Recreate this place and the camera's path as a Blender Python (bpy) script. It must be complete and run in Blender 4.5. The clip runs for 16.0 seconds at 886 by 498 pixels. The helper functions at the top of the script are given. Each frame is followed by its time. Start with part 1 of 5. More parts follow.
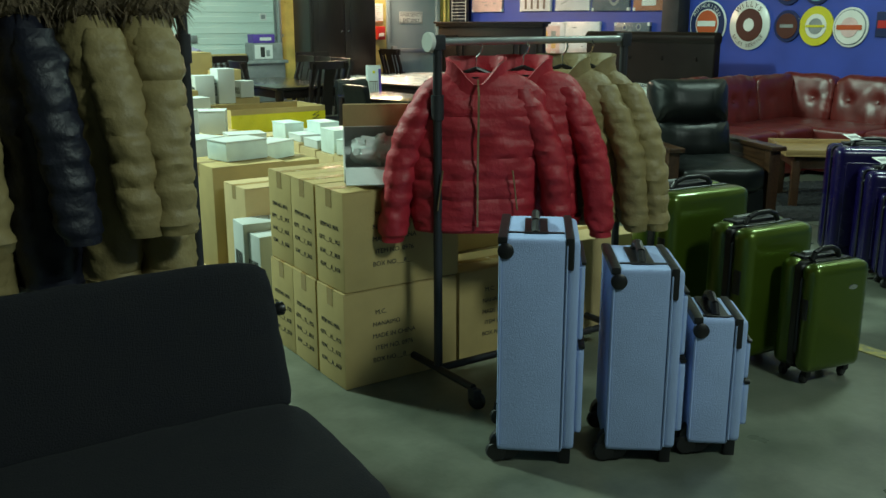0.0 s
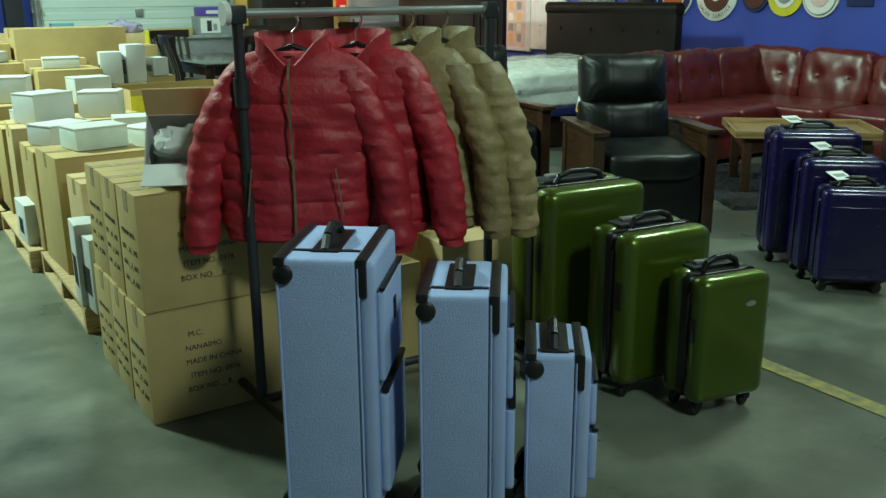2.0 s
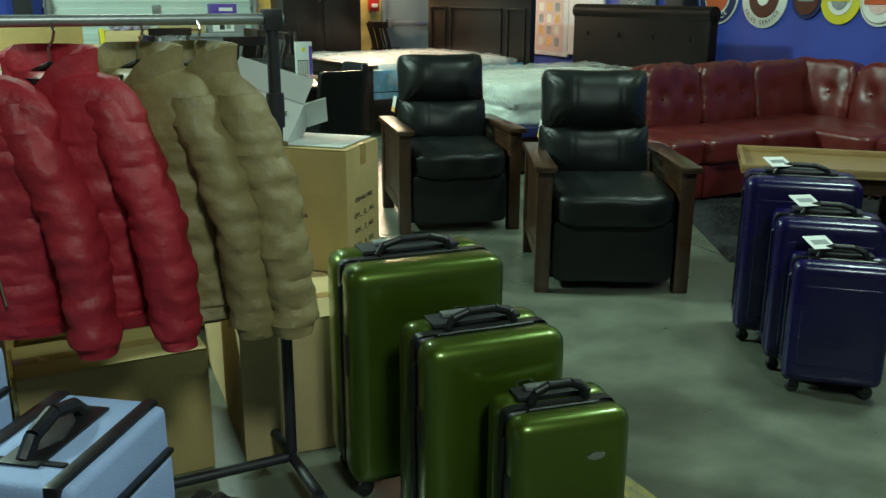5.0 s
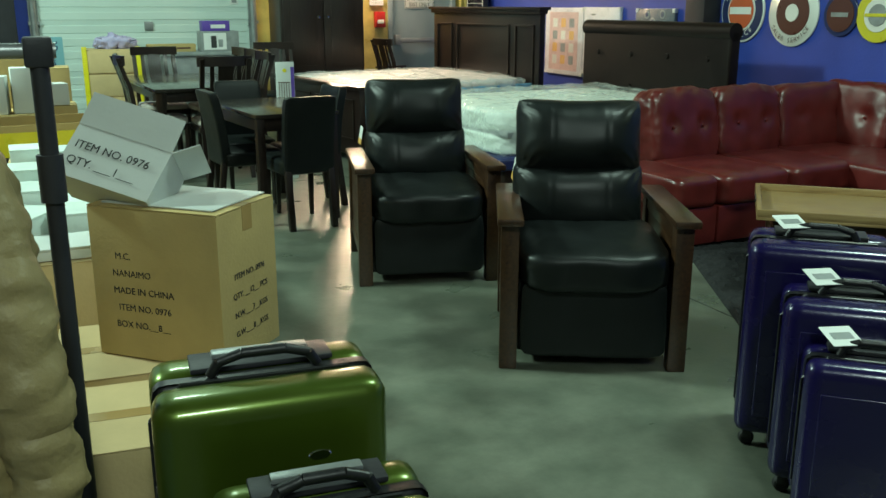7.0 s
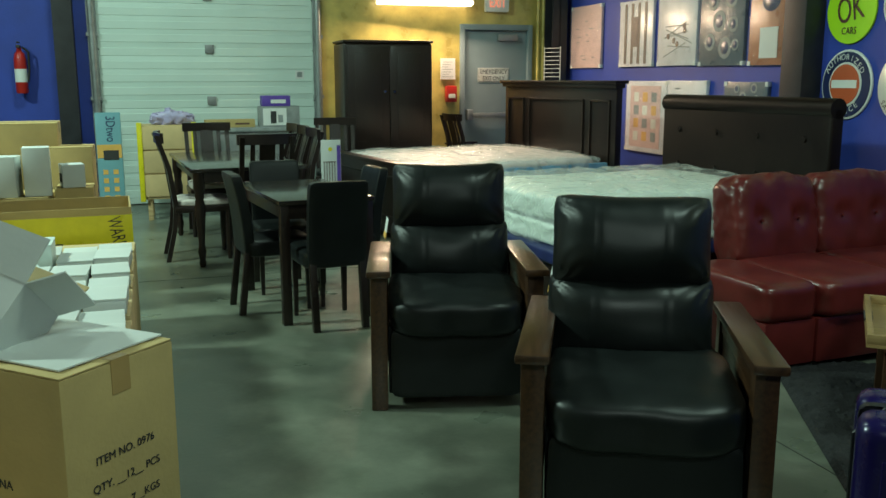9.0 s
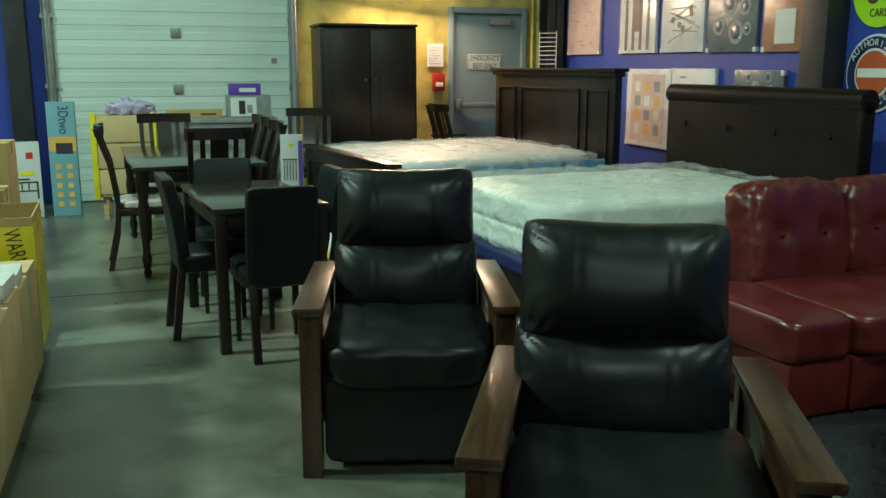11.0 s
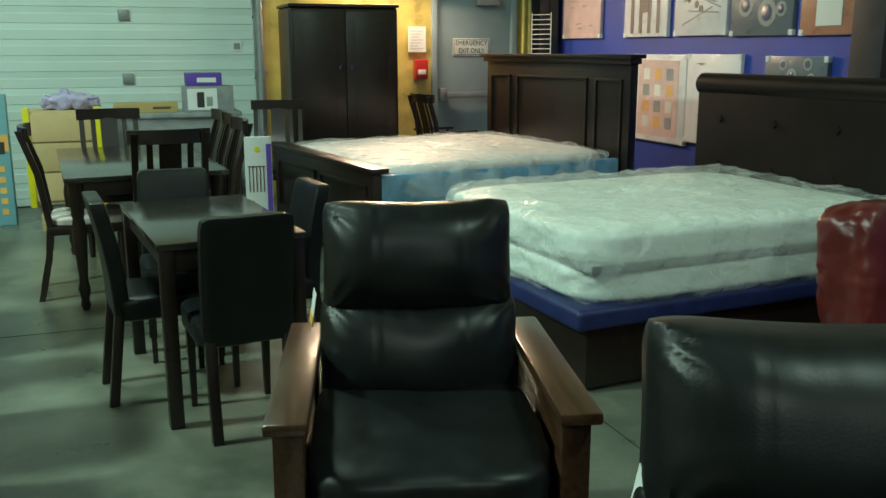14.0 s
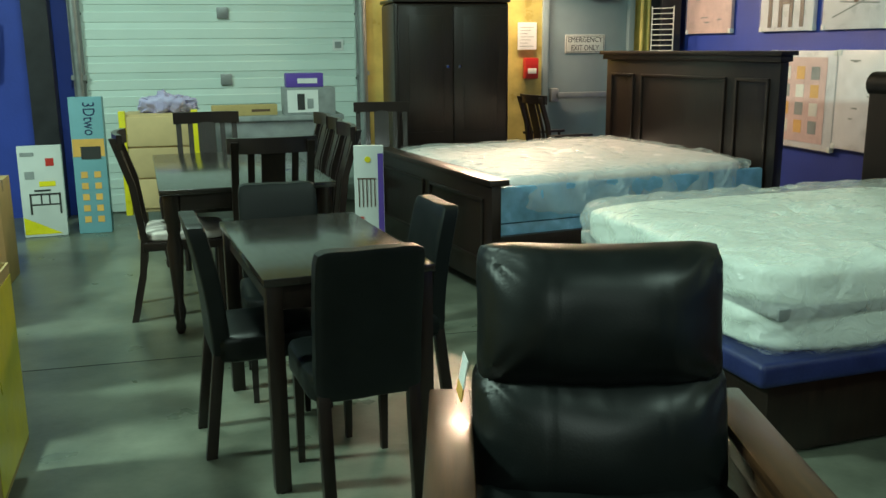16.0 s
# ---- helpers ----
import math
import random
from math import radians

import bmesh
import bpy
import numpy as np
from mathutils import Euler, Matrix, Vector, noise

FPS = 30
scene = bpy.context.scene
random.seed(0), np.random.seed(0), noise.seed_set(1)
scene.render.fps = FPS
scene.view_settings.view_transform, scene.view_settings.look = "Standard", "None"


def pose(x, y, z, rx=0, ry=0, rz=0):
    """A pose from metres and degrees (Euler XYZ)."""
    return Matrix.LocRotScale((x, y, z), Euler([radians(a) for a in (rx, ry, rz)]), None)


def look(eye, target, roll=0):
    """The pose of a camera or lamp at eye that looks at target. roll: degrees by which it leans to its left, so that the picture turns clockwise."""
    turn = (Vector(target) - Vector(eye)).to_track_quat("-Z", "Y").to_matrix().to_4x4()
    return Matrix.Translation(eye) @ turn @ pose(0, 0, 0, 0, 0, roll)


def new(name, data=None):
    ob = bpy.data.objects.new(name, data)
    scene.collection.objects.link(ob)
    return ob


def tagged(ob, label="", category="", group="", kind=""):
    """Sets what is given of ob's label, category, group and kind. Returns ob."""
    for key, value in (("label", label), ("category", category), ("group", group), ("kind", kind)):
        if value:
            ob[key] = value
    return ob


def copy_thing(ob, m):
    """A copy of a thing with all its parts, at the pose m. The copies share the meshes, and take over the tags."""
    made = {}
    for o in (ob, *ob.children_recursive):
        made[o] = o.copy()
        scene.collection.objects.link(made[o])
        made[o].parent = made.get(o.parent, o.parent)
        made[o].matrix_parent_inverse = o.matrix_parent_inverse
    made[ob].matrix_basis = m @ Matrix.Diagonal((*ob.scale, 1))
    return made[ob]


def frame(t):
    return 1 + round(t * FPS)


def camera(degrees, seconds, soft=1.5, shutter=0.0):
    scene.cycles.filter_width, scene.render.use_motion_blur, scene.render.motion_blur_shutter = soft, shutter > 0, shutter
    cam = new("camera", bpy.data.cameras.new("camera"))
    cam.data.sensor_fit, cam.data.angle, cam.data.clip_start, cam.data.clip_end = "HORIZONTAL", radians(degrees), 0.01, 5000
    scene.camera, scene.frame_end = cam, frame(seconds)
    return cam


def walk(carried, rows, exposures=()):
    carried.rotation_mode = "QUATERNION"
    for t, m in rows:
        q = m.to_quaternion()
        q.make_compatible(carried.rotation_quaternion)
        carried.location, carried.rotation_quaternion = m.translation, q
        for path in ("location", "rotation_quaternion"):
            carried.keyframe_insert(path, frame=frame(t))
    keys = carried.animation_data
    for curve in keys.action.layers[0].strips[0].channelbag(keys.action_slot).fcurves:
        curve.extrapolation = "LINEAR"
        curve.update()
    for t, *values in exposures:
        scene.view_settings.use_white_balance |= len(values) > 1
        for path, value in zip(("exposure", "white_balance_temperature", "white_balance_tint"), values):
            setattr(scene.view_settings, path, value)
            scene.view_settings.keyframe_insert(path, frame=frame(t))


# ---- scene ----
cam = camera(52.5, 16.0)
PATH = [
    (0, (0.972, 0.326, 1.418), (2.028, 1.952, 0.926), -0.1),
    (0.5, (1.219, 0.32, 1.42), (2.257, 1.954, 0.918), 0.6),
    (1, (1.435, 0.321, 1.416), (2.473, 1.949, 0.893), 0.9),
    (1.5, (1.627, 0.397, 1.398), (2.652, 2.033, 0.875), 0.3),
    (2, (1.791, 0.462, 1.4), (2.827, 2.083, 0.852), -0.4),
    (2.5, (1.998, 0.48, 1.382), (2.994, 2.127, 0.84), 0.5),
    (3, (2.199, 0.489, 1.379), (3.161, 2.151, 0.821), 0.6),
    (3.5, (2.366, 0.559, 1.386), (3.347, 2.212, 0.833), -0.1),
    (4, (2.542, 0.658, 1.402), (3.512, 2.316, 0.843), -1.6),
    (4.5, (2.796, 0.707, 1.417), (3.699, 2.403, 0.86), -0.6),
    (6.8, (3.651, 1.293, 1.417), (4.446, 3.046, 0.873), 0.4),
    (7, (3.699, 1.322, 1.426), (4.489, 3.083, 0.902), 0.1),
    (7.5, (3.829, 1.507, 1.432), (4.587, 3.295, 0.956), 0.0),
    (8, (3.96, 1.676, 1.422), (4.696, 3.484, 0.988), -0.5),
    (8.5, (4.145, 1.814, 1.424), (4.799, 3.665, 1.041), 0.3),
    (9, (4.275, 1.949, 1.432), (4.885, 3.816, 1.059), -0.1),
    (9.5, (4.382, 2.144, 1.434), (5.008, 4.013, 1.093), 0.2),
    (10, (4.475, 2.328, 1.434), (5.106, 4.187, 1.049), -0.1),
    (10.2, (4.547, 2.393, 1.428), (5.151, 4.262, 1.048), 0.2),
    (12.3, (4.796, 3.096, 1.443), (5.401, 4.951, 1.004), -0.1),
    (12.5, (4.836, 3.174, 1.447), (5.409, 5.042, 1.02), -0.2),
    (13, (4.892, 3.307, 1.45), (5.42, 5.185, 1.011), 0.5),
    (13.5, (4.893, 3.488, 1.444), (5.512, 5.338, 1.004), 0.7),
    (14, (4.856, 3.662, 1.452), (5.522, 5.497, 1.017), -0.1),
    (14.5, (4.887, 3.802, 1.436), (5.496, 5.649, 0.97), 0.3),
    (15, (4.947, 3.97, 1.445), (5.47, 5.848, 0.998), 1.0),
    (15.5, (4.937, 4.099, 1.444), (5.411, 5.988, 0.991), 1.1),
    (16, (4.835, 4.295, 1.453), (5.321, 6.185, 1.014), -0.5),
]
walk(cam, [(t, look(eye, target, roll)) for t, eye, target, roll in PATH],
     [(0.0, 0.12), (2.0, 0.22), (4.5, 0.12), (7.0, 0.18), (9.0, -0.14), (13.5, -0.10), (16.0, 0.02)])

# ---- world and lights ----
world = bpy.data.worlds.new("world")
scene.world = world
world.use_nodes = True
world.node_tree.nodes["Background"].inputs[0].default_value = (0.55, 0.7, 0.62, 1)
world.node_tree.nodes["Background"].inputs[1].default_value = 0.004


def lamp(name, place, target, size, watts, colour, size_y=None):
    data = bpy.data.lights.new(name, "AREA")
    data.shape = "RECTANGLE"
    data.size, data.size_y = size, size_y or size
    data.energy, data.color = watts, colour
    ob = new(name, data)
    ob.matrix_world = look(place, target)
    return ob


GREENISH = (0.69, 1.0, 0.83)
lamp("unseen_overhead_light", (0.3, 7.6, 4.7), (2.2, 6.8, 0), 0.6, 450, GREENISH)
# Three added overhead fills; no fixture is known at these places.
lamp("unseen_overhead_light", (4.3, 9.4, 4.7), (4.3, 9.4, 0), 0.6, 95, GREENISH)
lamp("unseen_overhead_light", (7.2, 3.2, 4.7), (7.2, 3.2, 0), 0.8, 115, (0.70, 1.0, 0.84))
lamp("unseen_overhead_light", (3.4, -1.6, 4.7), (3.6, 0.6, 0), 0.8, 130, (0.78, 1.0, 0.88))
lamp("strip_light_glow", (7.58, 12.60, 2.29), (7.4, 10.9, 0.6), 1.1, 90, (1.0, 0.72, 0.48), 0.1)

# ---- materials ----
def mat(name, col, rough=0.6, metal=0.0, var=0.15, scale=6.0, bump=0.1, bscale=60.0, col2=None, coat=0.0, spec=0.5, blotch=0.0, rvar=0.1):
    m = bpy.data.materials.new(name)
    m.use_nodes = True
    nt = m.node_tree
    n, l = nt.nodes, nt.links
    b = n["Principled BSDF"]
    b.inputs["Metallic"].default_value = metal
    b.inputs["Coat Weight"].default_value = coat
    b.inputs["Coat Roughness"].default_value = 0.12
    b.inputs["Specular IOR Level"].default_value = spec
    tc = n.new("ShaderNodeTexCoord")
    big = n.new("ShaderNodeTexNoise")
    big.inputs["Scale"].default_value = scale
    big.inputs["Detail"].default_value = 5
    l.new(tc.outputs["Object"], big.inputs["Vector"])
    ramp = n.new("ShaderNodeMapRange")
    ramp.inputs["From Min"].default_value, ramp.inputs["From Max"].default_value = 0.3, 0.7
    l.new(big.outputs["Fac"], ramp.inputs["Value"])
    mix = n.new("ShaderNodeMix")
    mix.data_type = "RGBA"
    c2 = col2 or tuple(min(1, c * (1 + var)) for c in col)
    c1 = col if col2 else tuple(c * (1 - var) for c in col)
    mix.inputs[6].default_value = (*c1, 1)
    mix.inputs[7].default_value = (*c2, 1)
    l.new(ramp.outputs["Result"], mix.inputs[0])
    info = n.new("ShaderNodeObjectInfo")
    rnd = n.new("ShaderNodeMapRange")
    rnd.inputs["To Min"].default_value, rnd.inputs["To Max"].default_value = 0.92, 1.06
    l.new(info.outputs["Random"], rnd.inputs["Value"])
    hsv = n.new("ShaderNodeHueSaturation")
    l.new(rnd.outputs["Result"], hsv.inputs["Value"])
    l.new(mix.outputs[2], hsv.inputs["Color"])
    out = hsv.outputs["Color"]
    # Large random noise blotches multiply the colour darker in places.
    if blotch:
        st = n.new("ShaderNodeTexNoise")
        st.inputs["Scale"].default_value = scale * 0.17
        st.inputs["Detail"].default_value = 8
        st.inputs["Roughness"].default_value = 0.7
        l.new(tc.outputs["Object"], st.inputs["Vector"])
        sr = n.new("ShaderNodeMapRange")
        sr.inputs["From Min"].default_value, sr.inputs["From Max"].default_value = 0.42, 0.62
        sr.inputs["To Min"].default_value, sr.inputs["To Max"].default_value = 1 - blotch, 1
        l.new(st.outputs["Fac"], sr.inputs["Value"])
        mul = n.new("ShaderNodeMix")
        mul.data_type, mul.blend_type = "RGBA", "MULTIPLY"
        mul.inputs[0].default_value = 1
        l.new(out, mul.inputs[6])
        l.new(sr.outputs["Result"], mul.inputs[7])
        out = mul.outputs[2]
    l.new(out, b.inputs["Base Color"])
    fine = n.new("ShaderNodeTexNoise")
    fine.inputs["Scale"].default_value = bscale
    fine.inputs["Detail"].default_value = 4
    l.new(tc.outputs["Object"], fine.inputs["Vector"])
    rr = n.new("ShaderNodeMapRange")
    rr.inputs["To Min"].default_value, rr.inputs["To Max"].default_value = max(0.02, rough - rvar), min(1, rough + rvar)
    l.new(big.outputs["Fac"], rr.inputs["Value"])
    l.new(rr.outputs["Result"], b.inputs["Roughness"])
    bp = n.new("ShaderNodeBump")
    bp.inputs["Strength"].default_value = bump
    bp.inputs["Distance"].default_value = 0.01
    l.new(fine.outputs["Fac"], bp.inputs["Height"])
    l.new(bp.outputs["Normal"], b.inputs["Normal"])
    return m


def wood(name, a, c, rough=0.4, axis=0, coat=0.2):
    m = mat(name, a, rough, 0, 0.2, 5, 0.05, 90, c, coat)
    nt = m.node_tree
    tc = [x for x in nt.nodes if x.type == "TEX_COORD"][0]
    mp = nt.nodes.new("ShaderNodeMapping")
    sc = [14.0, 14.0, 14.0]
    sc[axis] = 1.2
    mp.inputs["Scale"].default_value = sc
    nt.links.new(tc.outputs["Object"], mp.inputs["Vector"])
    for x in nt.nodes:
        if x.type == "TEX_NOISE":
            nt.links.new(mp.outputs["Vector"], x.inputs["Vector"])
    return m


def plastic_film(name, tint, milky=0.35):
    """Clear wrapping film: mostly see-through, glossy, crinkled."""
    m = bpy.data.materials.new(name)
    m.use_nodes = True
    nt = m.node_tree
    n, l = nt.nodes, nt.links
    b = n["Principled BSDF"]
    b.inputs["Base Color"].default_value = (*tint, 1)
    b.inputs["Roughness"].default_value = 0.09
    b.inputs["Alpha"].default_value = milky
    no = n.new("ShaderNodeTexNoise")
    no.inputs["Scale"].default_value = 9
    no.inputs["Detail"].default_value = 3
    no.inputs["Distortion"].default_value = 1.5
    bp = n.new("ShaderNodeBump")
    bp.inputs["Strength"].default_value, bp.inputs["Distance"].default_value = 0.9, 0.03
    tc = n.new("ShaderNodeTexCoord")
    l.new(tc.outputs["Object"], no.inputs["Vector"])
    l.new(no.outputs["Fac"], bp.inputs["Height"])
    l.new(bp.outputs["Normal"], b.inputs["Normal"])
    return m


def glow(name, col, strength):
    m = bpy.data.materials.new(name)
    m.use_nodes = True
    b = m.node_tree.nodes["Principled BSDF"]
    b.inputs["Base Color"].default_value = (*col, 1)
    b.inputs["Emission Color"].default_value = (*col, 1)
    b.inputs["Emission Strength"].default_value = strength
    return m


CONCRETE = mat("concrete", (0.125, 0.145, 0.11), 0.32, 0, 0.1, 3.5, 0.06, 40, (0.205, 0.22, 0.17), 0, 0.5, 0.5, 0.14)
BLUE_PAINT = mat("blue_paint", (0.025, 0.055, 0.36), 0.55, 0, 0.12, 3, 0.15, 50)
WHITE_DOOR = mat("garage_panel", (0.60, 0.72, 0.67), 0.45, 0, 0.04, 2, 0.08, 120)
BEIGE = mat("beige_board", (0.55, 0.50, 0.36), 0.8, 0, 0.1, 3, 0.1)
INSUL = mat("yellow_insulation", (0.52, 0.42, 0.12), 0.3, 0, 0.25, 5, 0.8, 7, None, 0.5)
GREY_WALL = mat("grey_wall", (0.16, 0.17, 0.16), 0.8, 0, 0.12, 2, 0.1)
CEIL = mat("ceiling_deck", (0.10, 0.11, 0.10), 0.8, 0, 0.12, 2, 0.1)
STEEL_DARK = mat("dark_steel", (0.03, 0.03, 0.035), 0.5, 0.2, 0.2, 8, 0.1)
STEEL_GREY = mat("grey_steel", (0.32, 0.34, 0.34), 0.4, 0.6, 0.15, 8, 0.08)
DOOR_GREY = mat("grey_door_paint", (0.22, 0.28, 0.30), 0.45, 0, 0.06, 4, 0.05)
YELLOW_LINE = mat("worn_yellow_line", (0.16, 0.17, 0.12), 0.6, 0, 0.2, 26, 0.05, 60, (0.44, 0.36, 0.07))
CARD = mat("cardboard", (0.46, 0.335, 0.135), 0.8, 0, 0.08, 7, 0.12, 90)
CARD_PALE = mat("pale_cardboard", (0.54, 0.40, 0.20), 0.8, 0, 0.08, 7, 0.12, 90)
TAPE = mat("packing_tape", (0.40, 0.26, 0.10), 0.25, 0, 0.08, 9, 0.05)
INK = mat("printed_ink", (0.03, 0.03, 0.03), 0.7, 0, 0.1, 20, 0.0)
WHITE_CARD = mat("white_carton", (0.58, 0.61, 0.59), 0.6, 0, 0.05, 6, 0.06)
PALE_FOAM = mat("foam_wrap", (0.66, 0.76, 0.72), 0.5, 0, 0.08, 9, 0.2, 30)
PALLET = wood("pallet_wood", (0.36, 0.25, 0.12), (0.56, 0.42, 0.22), 0.8, 0, 0)
LEATHER_BLACK = mat("black_leather", (0.007, 0.009, 0.009), 0.40, 0, 0.2, 7, 0.06, 190, None, 0.0, 0.32)
LEATHER_RED = mat("burgundy_leather", (0.11, 0.013, 0.011), 0.33, 0, 0.25, 7, 0.07, 160, None, 0.0, 0.6)
OAK_DARK = wood("dark_oak", (0.028, 0.013, 0.007), (0.07, 0.031, 0.013), 0.32, 1, 0.3)
ESPRESSO = wood("espresso_wood", (0.008, 0.004, 0.0035), (0.018, 0.009, 0.006), 0.36, 2, 0.15)
LEATHER_BROWN = mat("dark_brown_leather", (0.009, 0.005, 0.004), 0.42, 0, 0.2, 7, 0.06, 160, None, 0, 0.2)
ESPRESSO_TOP = wood("espresso_table_top", (0.012, 0.010, 0.009), (0.022, 0.017, 0.014), 0.2, 1, 0.4)
TRAY_WOOD = wood("tray_wood", (0.22, 0.13, 0.05), (0.36, 0.24, 0.10), 0.4, 0, 0.2)
SEAT_PALE = mat("pale_seat_fabric", (0.55, 0.50, 0.46), 0.85, 0, 0.15, 20, 0.1)
NAVY_FABRIC = mat("navy_fabric", (0.012, 0.020, 0.10), 0.5, 0, 0.2, 12, 0.2)
MATTRESS_GREEN = mat("pale_green_mattress", (0.76, 0.84, 0.77), 0.5, 0, 0.06, 4, 0.3, 12)
MATTRESS_PINK = mat("pinkish_mattress", (0.84, 0.76, 0.75), 0.5, 0, 0.06, 4, 0.3, 12)
BLUE_FILM = mat("blue_mattress_side", (0.22, 0.45, 0.66), 0.25, 0, 0.25, 9, 0.6, 14)
FILM = plastic_film("clear_film", (0.9, 0.95, 0.92), 0.3)
THIN_FILM = plastic_film("thin_clear_film", (0.9, 0.92, 0.95), 0.10)
FABRIC_BLUE = mat("light_blue_fabric", (0.34, 0.45, 0.74), 0.75, 0, 0.05, 9, 0.25, 260)
TRIM_BLACK = mat("black_trim", (0.010, 0.010, 0.012), 0.4, 0, 0.2, 12, 0.1)
RUBBER = mat("black_rubber", (0.012, 0.012, 0.012), 0.6, 0, 0.2, 15, 0.1)
GREEN_SHELL = mat("metallic_green_shell", (0.080, 0.125, 0.010), 0.34, 0.6, 0.06, 5, 0.03, 200, None, 0.6)
PURPLE_SHELL = mat("glossy_indigo_shell", (0.006, 0.003, 0.05), 0.26, 0.1, 0.1, 6, 0.05, 60, None, 0.2)
CHROME = mat("chrome", (0.7, 0.7, 0.7), 0.15, 1.0, 0.05, 10, 0.02)
TAG = mat("white_paper_tag", (0.72, 0.74, 0.72), 0.6, 0, 0.04, 9, 0.02)
RED_CLOTH = mat("red_quilted_nylon", (0.40, 0.018, 0.032), 0.55, 0, 0.12, 9, 0.4, 44)
KHAKI_CLOTH = mat("khaki_quilted_nylon", (0.28, 0.215, 0.095), 0.55, 0, 0.12, 9, 0.4, 44)
NAVY_CLOTH = mat("navy_quilted_nylon", (0.010, 0.011, 0.022), 0.5, 0, 0.12, 9, 0.4, 44)
FUR_DARK = mat("dark_fur_lining", (0.012, 0.010, 0.010), 0.9, 0, 0.5, 30, 1.0, 80)
FUR_BROWN = mat("brown_fur_trim", (0.12, 0.085, 0.05), 0.9, 0, 0.5, 30, 1.0, 70)
BRASS = mat("brass_zip", (0.45, 0.36, 0.20), 0.35, 0.8, 0.1, 20, 0.1, 150)
BLACK_CLOTH = mat("black_upholstery", (0.003, 0.0035, 0.007), 0.95, 0, 0.2, 14, 0.3, 220)
BLACK_SHAG = mat("black_shag", (0.010, 0.010, 0.011), 0.95, 0, 0.5, 16, 1.0, 60)
YELLOW_BRIGHT = mat("yellow_wrap", (0.75, 0.65, 0.02), 0.3, 0, 0.1, 8, 0.2, 20)
TEAL_CARD = mat("teal_carton", (0.16, 0.36, 0.42), 0.55, 0, 0.06, 8, 0.05)
ORANGE_INK = mat("orange_print", (0.75, 0.42, 0.10), 0.55, 0, 0.1, 12, 0.02)
PURPLE_INK = mat("purple_print", (0.10, 0.05, 0.33), 0.5, 0, 0.1, 12, 0.02)
RED_INK = mat("red_print", (0.55, 0.03, 0.02), 0.5, 0, 0.1, 12, 0.02)
GREY_INK = mat("grey_print", (0.25, 0.27, 0.27), 0.55, 0, 0.2, 12, 0.02)
BROWN_INK = mat("brown_print", (0.10, 0.05, 0.03), 0.5, 0, 0.1, 12, 0.02)
LIME = mat("lime_enamel", (0.42, 0.75, 0.02), 0.3, 0, 0.05, 6, 0.02)
SIGN_YELLOW = mat("yellow_enamel", (0.65, 0.58, 0.04), 0.3, 0, 0.05, 6, 0.02)
SIGN_WHITE = mat("white_enamel", (0.75, 0.75, 0.70), 0.3, 0, 0.05, 6, 0.02)
SIGN_NAVY = mat("navy_enamel", (0.02, 0.03, 0.10), 0.3, 0, 0.05, 6, 0.02)
SIGN_BROWN = mat("brown_enamel", (0.10, 0.035, 0.025), 0.3, 0, 0.05, 6, 0.02)
SIGN_ORANGE = mat("orange_enamel", (0.55, 0.10, 0.03), 0.3, 0, 0.05, 6, 0.02)
CANVAS_PINK = mat("pink_canvas", (0.70, 0.48, 0.46), 0.4, 0, 0.12, 14, 0.2, 20)
CANVAS_WHITE = mat("white_canvas", (0.72, 0.70, 0.74), 0.3, 0, 0.1, 10, 0.3, 18)
CANVAS_SLATE = mat("slate_canvas", (0.055, 0.08, 0.11), 0.3, 0, 0.2, 10, 0.3, 18)
CANVAS_RUST = mat("rust_canvas", (0.42, 0.13, 0.04), 0.3, 0, 0.15, 10, 0.3, 18)
RED_PAINT = mat("red_paint", (0.45, 0.02, 0.015), 0.35, 0, 0.08, 6, 0.05)
TUBE_GLOW = glow("warm_tube", (1.0, 0.80, 0.55), 7.0)
EXIT_GLOW = glow("exit_red", (1.0, 0.22, 0.12), 1.2)
HANGER = mat("black_plastic", (0.012, 0.012, 0.012), 0.35, 0, 0.1, 12, 0.03)


# ---- building helpers ----
def thing(name, m, label, category, group="", kind=""):
    ob = new(name)
    ob.matrix_basis = m
    ob.empty_display_size = 0.1
    return tagged(ob, label, category, group, kind)


def mesh_of(name, bm, material, smooth=True):
    me = bpy.data.meshes.new(name)
    bm.to_mesh(me)
    bm.free()
    me.materials.append(material)
    if smooth:
        for p in me.polygons:
            p.use_smooth = True
        me.set_sharp_from_angle(angle=radians(38))
    return me


def part(name, bm, material, parent, label="", m=None):
    ob = new(name, mesh_of(name, bm, material))
    ob.parent = parent
    if m is not None:
        ob.matrix_basis = m
    if label:
        ob["label"] = label
    return ob


def struct(name, bm, material, label, category):
    return tagged(new(name, mesh_of(name, bm, material)), label, category, "", "structure")


def box(x0, x1, y0, y1, z0, z1, bevel=0.0, bm=None, seg=2, m=None):
    own = bmesh.new()
    bmesh.ops.create_cube(own, size=1)
    for v in own.verts:
        v.co = Vector(((x0 + x1) / 2 + v.co.x * (x1 - x0), (y0 + y1) / 2 + v.co.y * (y1 - y0), (z0 + z1) / 2 + v.co.z * (z1 - z0)))
    if bevel:
        bmesh.ops.bevel(own, geom=own.edges[:], offset=bevel, segments=seg, affect="EDGES", profile=0.6)
    if m is not None:
        own.transform(m)
    return join(bm, own)


def join(bm, own):
    if bm is None:
        return own
    tmp = bpy.data.meshes.new("tmp")
    own.to_mesh(tmp)
    own.free()
    bm.from_mesh(tmp)
    bpy.data.meshes.remove(tmp)
    return bm


